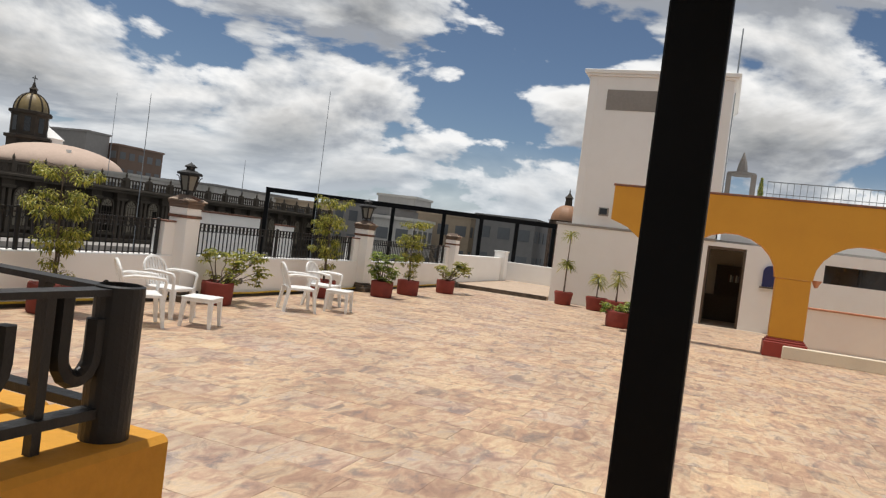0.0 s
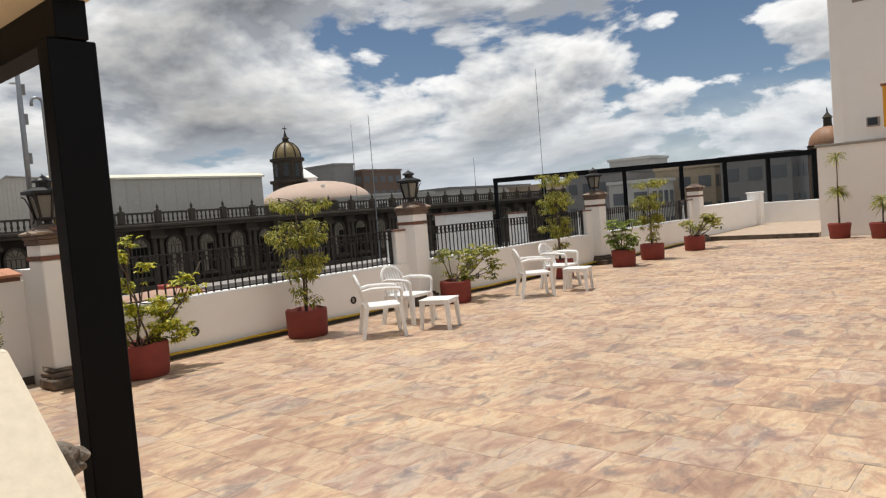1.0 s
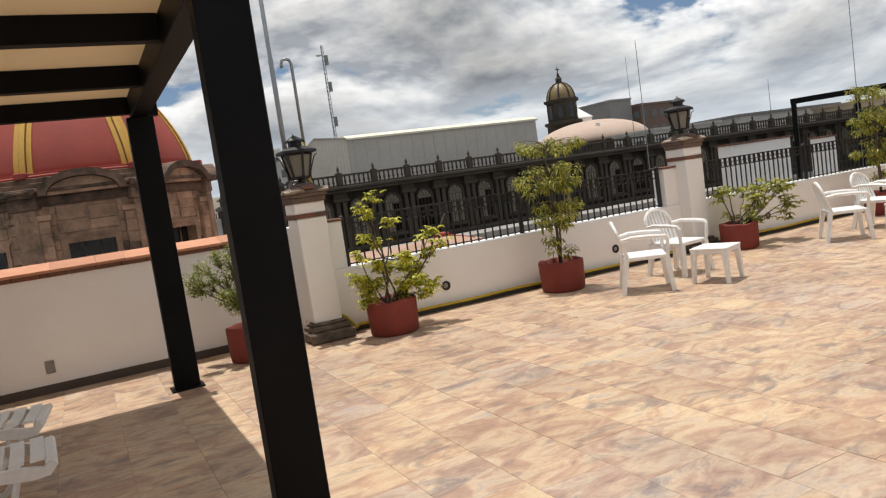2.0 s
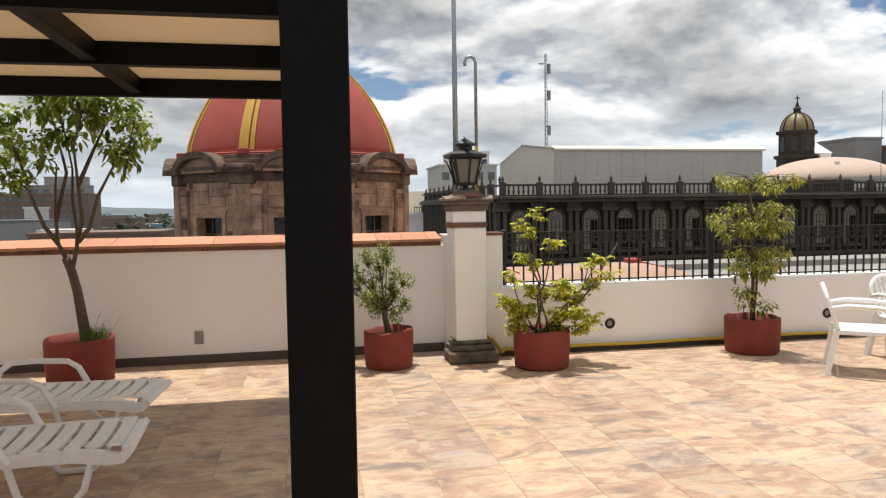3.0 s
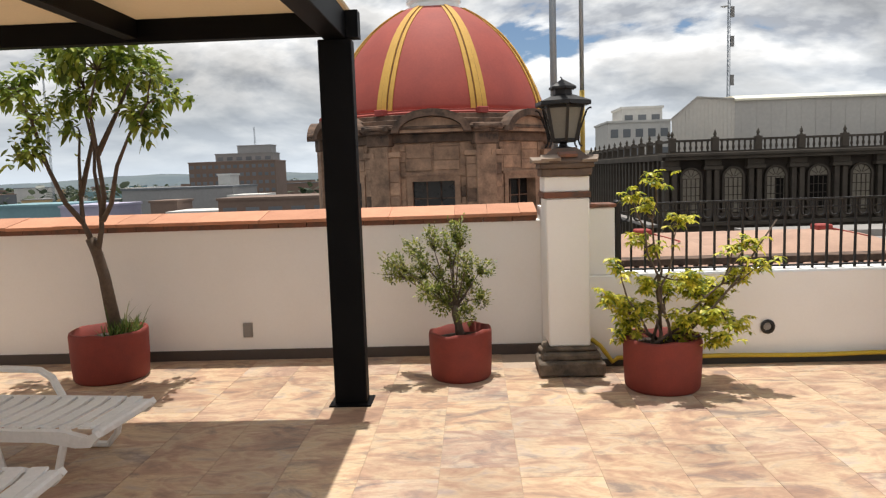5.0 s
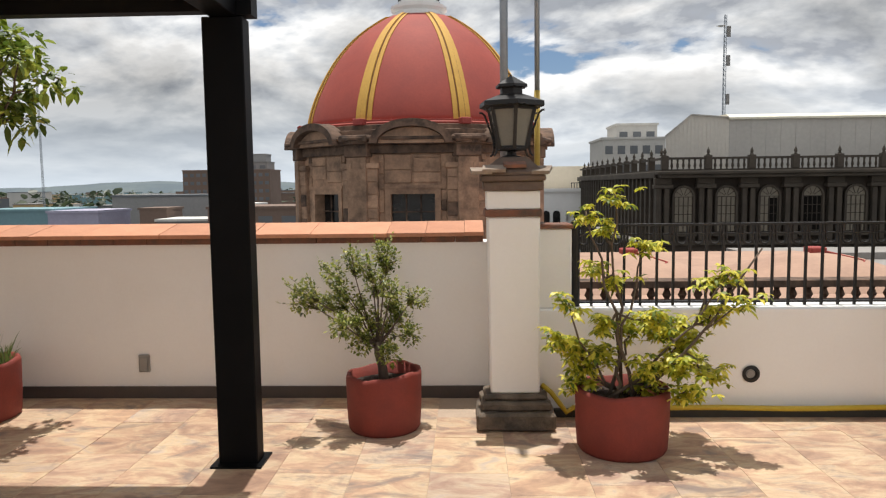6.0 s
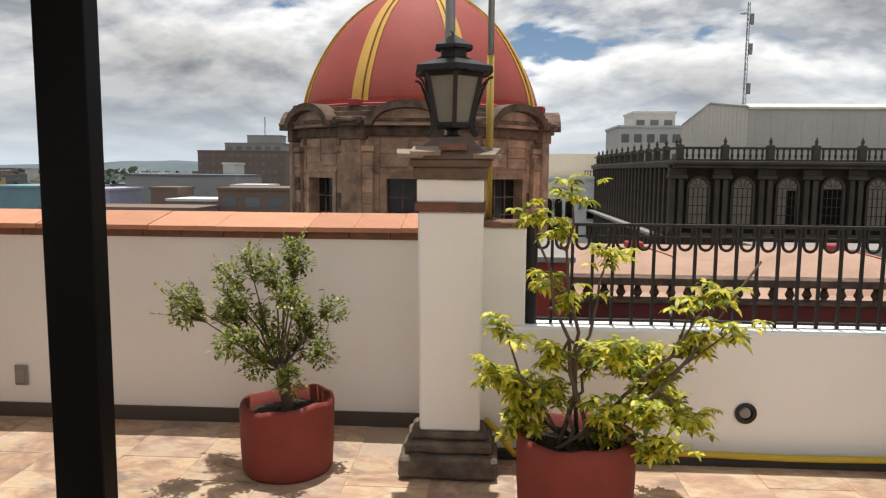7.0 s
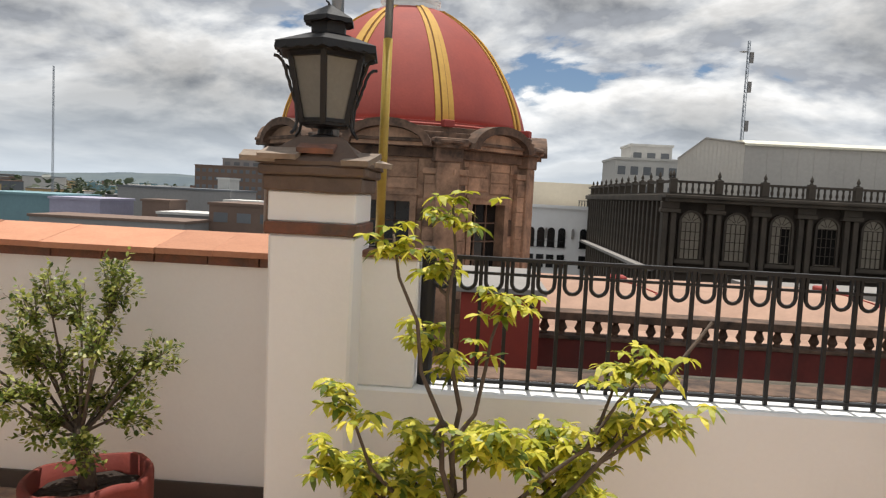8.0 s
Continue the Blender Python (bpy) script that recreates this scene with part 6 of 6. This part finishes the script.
def block(x0, x1, y0, y1, z1, paint, label, windows=0, rows=0, roof=None):
    h = thing("building", pose(x0, y0, -14), label, "building", "city buildings")
    w, d, t = x1 - x0, y1 - y0, z1 + 14
    part("wall", boxes((0, w, 0, d, 0, t)), CITY[paint], h)
    part("roof", boxes((-0.2, w + 0.2, -0.2, d + 0.2, t + 0.001, t + 0.35)), CITY[roof if roof is not None else paint], h)
    if windows:
        me = None
        for i in range(windows):
            for j in range(rows):
                x, z = w * (i + 0.5) / windows, t - 1.6 - 3.0 * j
                if me is None:
                    ob = part("window", boxes((-w / windows * 0.3, w / windows * 0.3, -0.06, -0.002, -0.7, 0.6)), CITY[7], h)
                    me = ob.data
                else:
                    ob = new("window", me)
                    ob.parent = h
                ob.location = (x, 0, z)
        if x0 > 60:
            side = None
            n = max(2, int(d / 1.9))
            for i in range(n):
                for j in range(rows):
                    if side is None:
                        ob = part("window", boxes((-0.06, -0.002, -d / n * 0.3, d / n * 0.3, -0.7, 0.6)), CITY[7], h)
                        side = ob.data
                    else:
                        ob = new("window", side)
                        ob.parent = h
                    ob.location = (0, d * (i + 0.5) / n, t - 1.6 - 3.0 * j)
    return h


hotel = block(-107, -74, 260, 275, 8.2, 3, "brown slab hotel block with rows of windows", 14, 5)
block(-98, -76, 264, 274, 11.2, 2, "grey penthouse floors of the hotel", 6, 1)
block(-90, -77, 266, 273, 14.2, 2, "grey lift house of the hotel")
mast(-84, 269, 14.55, 21.5, 0.35)
block(21.2, 31, 110, 122, 8.6, 0, "white apartment house with dark windows", 5, 4)
block(24, 30.5, 113, 121, 11.0, 0, "white penthouse with dark windows", 3, 1)
block(-75, -62.2, 100, 112, -1.45, 4, "teal painted shop building with a flat roof")
block(-62.1, -54.5, 98, 108, -1.7, 6, "lavender rendered house wall")
block(-66, -45, 125, 140, 0.25, 2, "long grey warehouse roof", 0, 0, 7)
block(-50.2, -46, 102, 108, -1.5, 3, "orange and brick roof house")
block(-45, -34.3, 96, 104, -3.0, 2, "low house with a bright white roof", 0, 0, 0)
block(-43.5, -37.5, 118, 126, -1.35, 0, "white flat roofed house", 3, 1)
block(-53, -50.6, 140, 146, 2.6, 0, "white water tank house on a roof")
block(-36, -20, 92, 104, -1.2, 3, "brick red house with a flat roof", 5, 1)
block(-56, -36, 84, 92, -3.6, 2, "dark grey flat roof building", 0, 0, 3)
block(95, 106, 95, 106, 10.8, 3, "brick coloured flats with roof tanks", 5, 3)
block(89.5, 94.6, 97, 106, 12.2, 2, "grey concrete water tower block")
block(66, 78, 62, 70, 4.4, 0, "pale flat roof building", 5, 1)
block(82, 104, 62, 74, 4.9, 0, "long pale flat roof hall with rails", 0, 0, 2)
block(92, 106, 48, 58, 4.3, 1, "sandy flat roof house", 5, 2)
block(76, 88, 30, 38, 4.6, 2, "grey office block with rows of windows", 7, 3)
block(78, 86, 20, 27, 4.3, 1, "sandy office block with rows of windows", 6, 3)
block(74, 88, 11, 18, 4.6, 2, "grey apartment slab with rows of windows", 7, 3)
block(70, 76, 24, 29, 3.0, 0, "white house with small windows", 4, 2)
block(90, 96, 33, 39, 6.6, 0, "pale stair tower on an office block")
rng = random.Random(77)
for k in range(150):
    yy = rng.uniform(130, 1100)
    xx = yy * rng.uniform(-0.95, 0.1)
    if -115 < xx < -60 and 225 < yy < 300:
        continue
    w, d = rng.uniform(8, 26), rng.uniform(8, 18)
    block(xx, xx + w, yy, yy + d, rng.uniform(-9.5, -3.0) if yy < 300 else rng.uniform(-9, 0.5), rng.choice((0, 0, 1, 2, 2, 3, 3, 5, 7, 4)), rng.choice(("low city house with a flat roof", "small rendered town house", "flat roofed workshop in the low town")), 0, 0, rng.choice((0, 1, 2, 3, 3, 7)))
for k in range(60):
    xx = rng.uniform(105, 420)
    yy = rng.uniform(0.0, 1.5) * xx
    w, d = rng.uniform(8, 22), rng.uniform(8, 18)
    block(xx, xx + w, yy, yy + d, rng.uniform(-4, 5.0) + xx * 0.004, rng.choice((0, 1, 2, 2, 3, 0)), "pale flat roofed house in the distant city", 0, 0, rng.choice((0, 1, 2, 3)))

# far tree belts and hills
lv = Leaves(97)
for k in range(260):
    yy = rng.uniform(180, 1300)
    xx = yy * rng.uniform(-0.95, 0.15)
    s = rng.uniform(2.0, 4.5)
    lv.cloud((xx, yy, -13 + s * rng.uniform(1.0, 2.3)), s * 1.5, 34, s * 0.9, s * 0.8, flat=0.6)
M["far_leaf"] = leaf_material("distant_foliage", (0.03, 0.045, 0.025), (0.05, 0.07, 0.035), (0.08, 0.10, 0.05))
tw = thing("far_woods", label="dark green tree clumps among the far houses", category="trees", kind="stuff")
lv.done("crowns", "far_leaf", tw)
# the bluish tint is distance haze put into the hills' base colour
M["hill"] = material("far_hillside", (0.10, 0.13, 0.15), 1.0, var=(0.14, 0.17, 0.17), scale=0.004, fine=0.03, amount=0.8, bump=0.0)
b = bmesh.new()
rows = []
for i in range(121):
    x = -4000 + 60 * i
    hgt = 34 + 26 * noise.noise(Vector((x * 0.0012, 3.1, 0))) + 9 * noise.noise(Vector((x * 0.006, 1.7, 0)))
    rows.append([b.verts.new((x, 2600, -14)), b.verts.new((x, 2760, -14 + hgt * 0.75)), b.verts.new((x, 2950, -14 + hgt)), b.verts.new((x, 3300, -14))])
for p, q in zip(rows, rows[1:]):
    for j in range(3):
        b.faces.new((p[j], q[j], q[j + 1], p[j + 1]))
tagged(part("hills", b, "hill", smooth=True), "low hills on the horizon, tinted blue with painted haze", "backdrop", kind="structure")

# ---- floor tiles ----
def tile_material(name, island):
    mt = bpy.data.materials.new(name)
    mt.use_nodes = True
    nt = mt.node_tree
    N, L = nt.nodes.new, nt.links.new
    bs = nt.nodes["Principled BSDF"]
    rnd = N("ShaderNodeNewGeometry").outputs["Random Per Island"] if island else N("ShaderNodeObjectInfo").outputs["Random"]
    geo = N("ShaderNodeNewGeometry")
    off = N("ShaderNodeCombineXYZ")
    for i, k in enumerate((37.0, 91.0, 53.0)):
        mu = N("ShaderNodeMath")
        mu.operation = "MULTIPLY"
        mu.inputs[1].default_value = k
        L(rnd, mu.inputs[0])
        L(mu.outputs[0], off.inputs[i])
    add = N("ShaderNodeVectorMath")
    L(geo.outputs["Position"], add.inputs[0])
    L(off.outputs[0], add.inputs[1])

    def tex(scale, stretch, detail, rough, dist=0.0):
        mp = N("ShaderNodeMapping")
        mp.inputs["Scale"].default_value = stretch
        L(add.outputs[0], mp.inputs[0])
        n = N("ShaderNodeTexNoise")
        n.inputs["Scale"].default_value, n.inputs["Detail"].default_value = scale, detail
        n.inputs["Roughness"].default_value, n.inputs["Distortion"].default_value = rough, dist
        L(mp.outputs[0], n.inputs["Vector"])
        return n.outputs["Fac"]

    def ramp(v, stops):
        r = N("ShaderNodeValToRGB")
        while len(r.color_ramp.elements) < len(stops):
            r.color_ramp.elements.new(0.5)
        for e, (p, c) in zip(r.color_ramp.elements, stops):
            e.position, e.color = p, (*c, 1)
        L(v, r.inputs[0])
        return r.outputs[0]

    def mixc(f, a, b, blend="MIX"):
        m = N("ShaderNodeMix")
        m.data_type, m.blend_type = "RGBA", blend
        for key, v in (("Factor", f), ("A", a), ("B", b)):
            if isinstance(v, (int, float)):
                m.inputs[key].default_value = v
            elif isinstance(v, tuple):
                m.inputs[key].default_value = (*v, 1)
            else:
                L(v, m.inputs[key])
        return m.outputs["Result"]

    # slate-like clouds of sand, peach, rust and lilac grey, drawn out along the tile
    base = ramp(tex(2.6, (1.0, 1.7, 1), 6, 0.62, 1.3), [(0.30, (0.33, 0.22, 0.17)), (0.44, (0.46, 0.315, 0.232)), (0.57, (0.57, 0.455, 0.325)), (0.70, (0.45, 0.38, 0.345))])
    tone = ramp(rnd, [(0.0, (0.86, 0.78, 0.72)), (0.35, (1.0, 0.95, 0.9)), (0.7, (1.06, 1.0, 0.9)), (1.0, (0.9, 0.88, 0.92))])
    grey = N("ShaderNodeMapRange")
    grey.inputs["From Min"].default_value, grey.inputs["From Max"].default_value, grey.inputs["To Max"].default_value = 0.53, 0.66, 0.85
    L(tex(1.9, (1.0, 1.9, 1), 6, 0.68, 1.0), grey.inputs["Value"])
    col = mixc(grey.outputs[0], base, (0.22, 0.18, 0.17))
    col = mixc(1.0, col, tone, "MULTIPLY")
    # worn and sun-bleached areas that run across the joints
    wide = N("ShaderNodeTexNoise")
    wide.inputs["Scale"].default_value, wide.inputs["Detail"].default_value, wide.inputs["Roughness"].default_value = 0.9, 6, 0.6
    L(geo.outputs["Position"], wide.inputs["Vector"])
    col = mixc(1.0, col, ramp(wide.outputs["Fac"], [(0.33, (0.80, 0.78, 0.78)), (0.5, (0.98, 0.97, 0.95)), (0.66, (1.10, 1.08, 1.02))]), "MULTIPLY")
    streak = N("ShaderNodeMapRange")
    streak.inputs["From Min"].default_value, streak.inputs["From Max"].default_value = 0.35, 0.65
    streak.inputs["To Min"].default_value, streak.inputs["To Max"].default_value = 0.90, 1.09
    fine = tex(8.0, (1.0, 2.4, 1), 6, 0.66, 1.6)
    L(fine, streak.inputs["Value"])
    hsv = N("ShaderNodeHueSaturation")
    L(col, hsv.inputs["Color"])
    L(streak.outputs[0], hsv.inputs["Value"])
    L(hsv.outputs[0], bs.inputs["Base Color"])
    bs.inputs["Roughness"].default_value = 0.55
    bp = N("ShaderNodeBump")
    bp.inputs["Strength"].default_value, bp.inputs["Distance"].default_value = 0.25, 0.006
    L(fine, bp.inputs["Height"])
    L(bp.outputs[0], bs.inputs["Normal"])
    return mt


TILE_W, TILE_L, GAP = 0.455, 0.60, 0.0022
one, many = tile_material("slate_look_tile", False), tile_material("slate_look_tile_field", True)
tile_me = bpy.data.meshes.new("tile")
tb = boxes((GAP / 2, TILE_W - GAP / 2, GAP / 2, TILE_L - GAP / 2, -0.006, 0.0), bevel=0.0015)
tb.to_mesh(tile_me)
tb.free()
tile_me.materials.append(one)
field_v, field_f, count = [], [], 0
rng = random.Random(90)
cols_n = int((20.0 - FLOOR_X[0]) / TILE_W)
for i in range(cols_n):
    x = FLOOR_X[0] + i * TILE_W
    y = 0.44 - TILE_L - (i % 2) * TILE_L / 2 - (0.16 if i % 3 == 0 else 0.0)
    first = True
    while y > -15.9:
        lim = 0.43 if x + TILE_W < 0.0 else -0.05
        dz = rng.uniform(-0.0008, 0.0008)
        near = -2.7 < x < 5.2 and -5.6 < y < -0.6
        if near and count < 300:
            o = new("tile", tile_me)
            o.parent, o.location = floor_slab, (x, y, dz)
            count += 1
        else:
            y0, y1 = y + GAP / 2, min(y + TILE_L - GAP / 2, lim)
            if y1 > y0 + 0.03:
                x0, x1 = x + GAP / 2, x + TILE_W - GAP / 2
                k = len(field_v)
                field_v += [(x0, y0, -0.006), (x1, y0, -0.006), (x1, y1, -0.006), (x0, y1, -0.006), (x0, y0, dz), (x1, y0, dz), (x1, y1, dz), (x0, y1, dz)]
                field_f += [(k + 4, k + 5, k + 6, k + 7), (k, k + 1, k + 5, k + 4), (k + 1, k + 2, k + 6, k + 5), (k + 2, k + 3, k + 7, k + 6), (k + 3, k, k + 4, k + 7)]
        if first and y + TILE_L < lim - 0.04:
            k = len(field_v)
            x0, x1, y0, y1 = x + GAP / 2, x + TILE_W - GAP / 2, y + TILE_L + GAP / 2, lim
            field_v += [(x0, y0, -0.006), (x1, y0, -0.006), (x1, y1, -0.006), (x0, y1, -0.006), (x0, y0, dz), (x1, y0, dz), (x1, y1, dz), (x0, y1, dz)]
            field_f += [(k + 4, k + 5, k + 6, k + 7), (k, k + 1, k + 5, k + 4), (k + 1, k + 2, k + 6, k + 5), (k + 2, k + 3, k + 7, k + 6), (k + 3, k, k + 4, k + 7)]
        first = False
        y -= TILE_L
fm = bpy.data.meshes.new("tile_field")
fm.from_pydata(field_v, [], field_f)
fm.materials.append(many)
ff = new("tile_field", fm)
ff.parent = floor_slab
tagged(ff, "slate-look floor tiles in sand, peach and grey", kind="stuff")
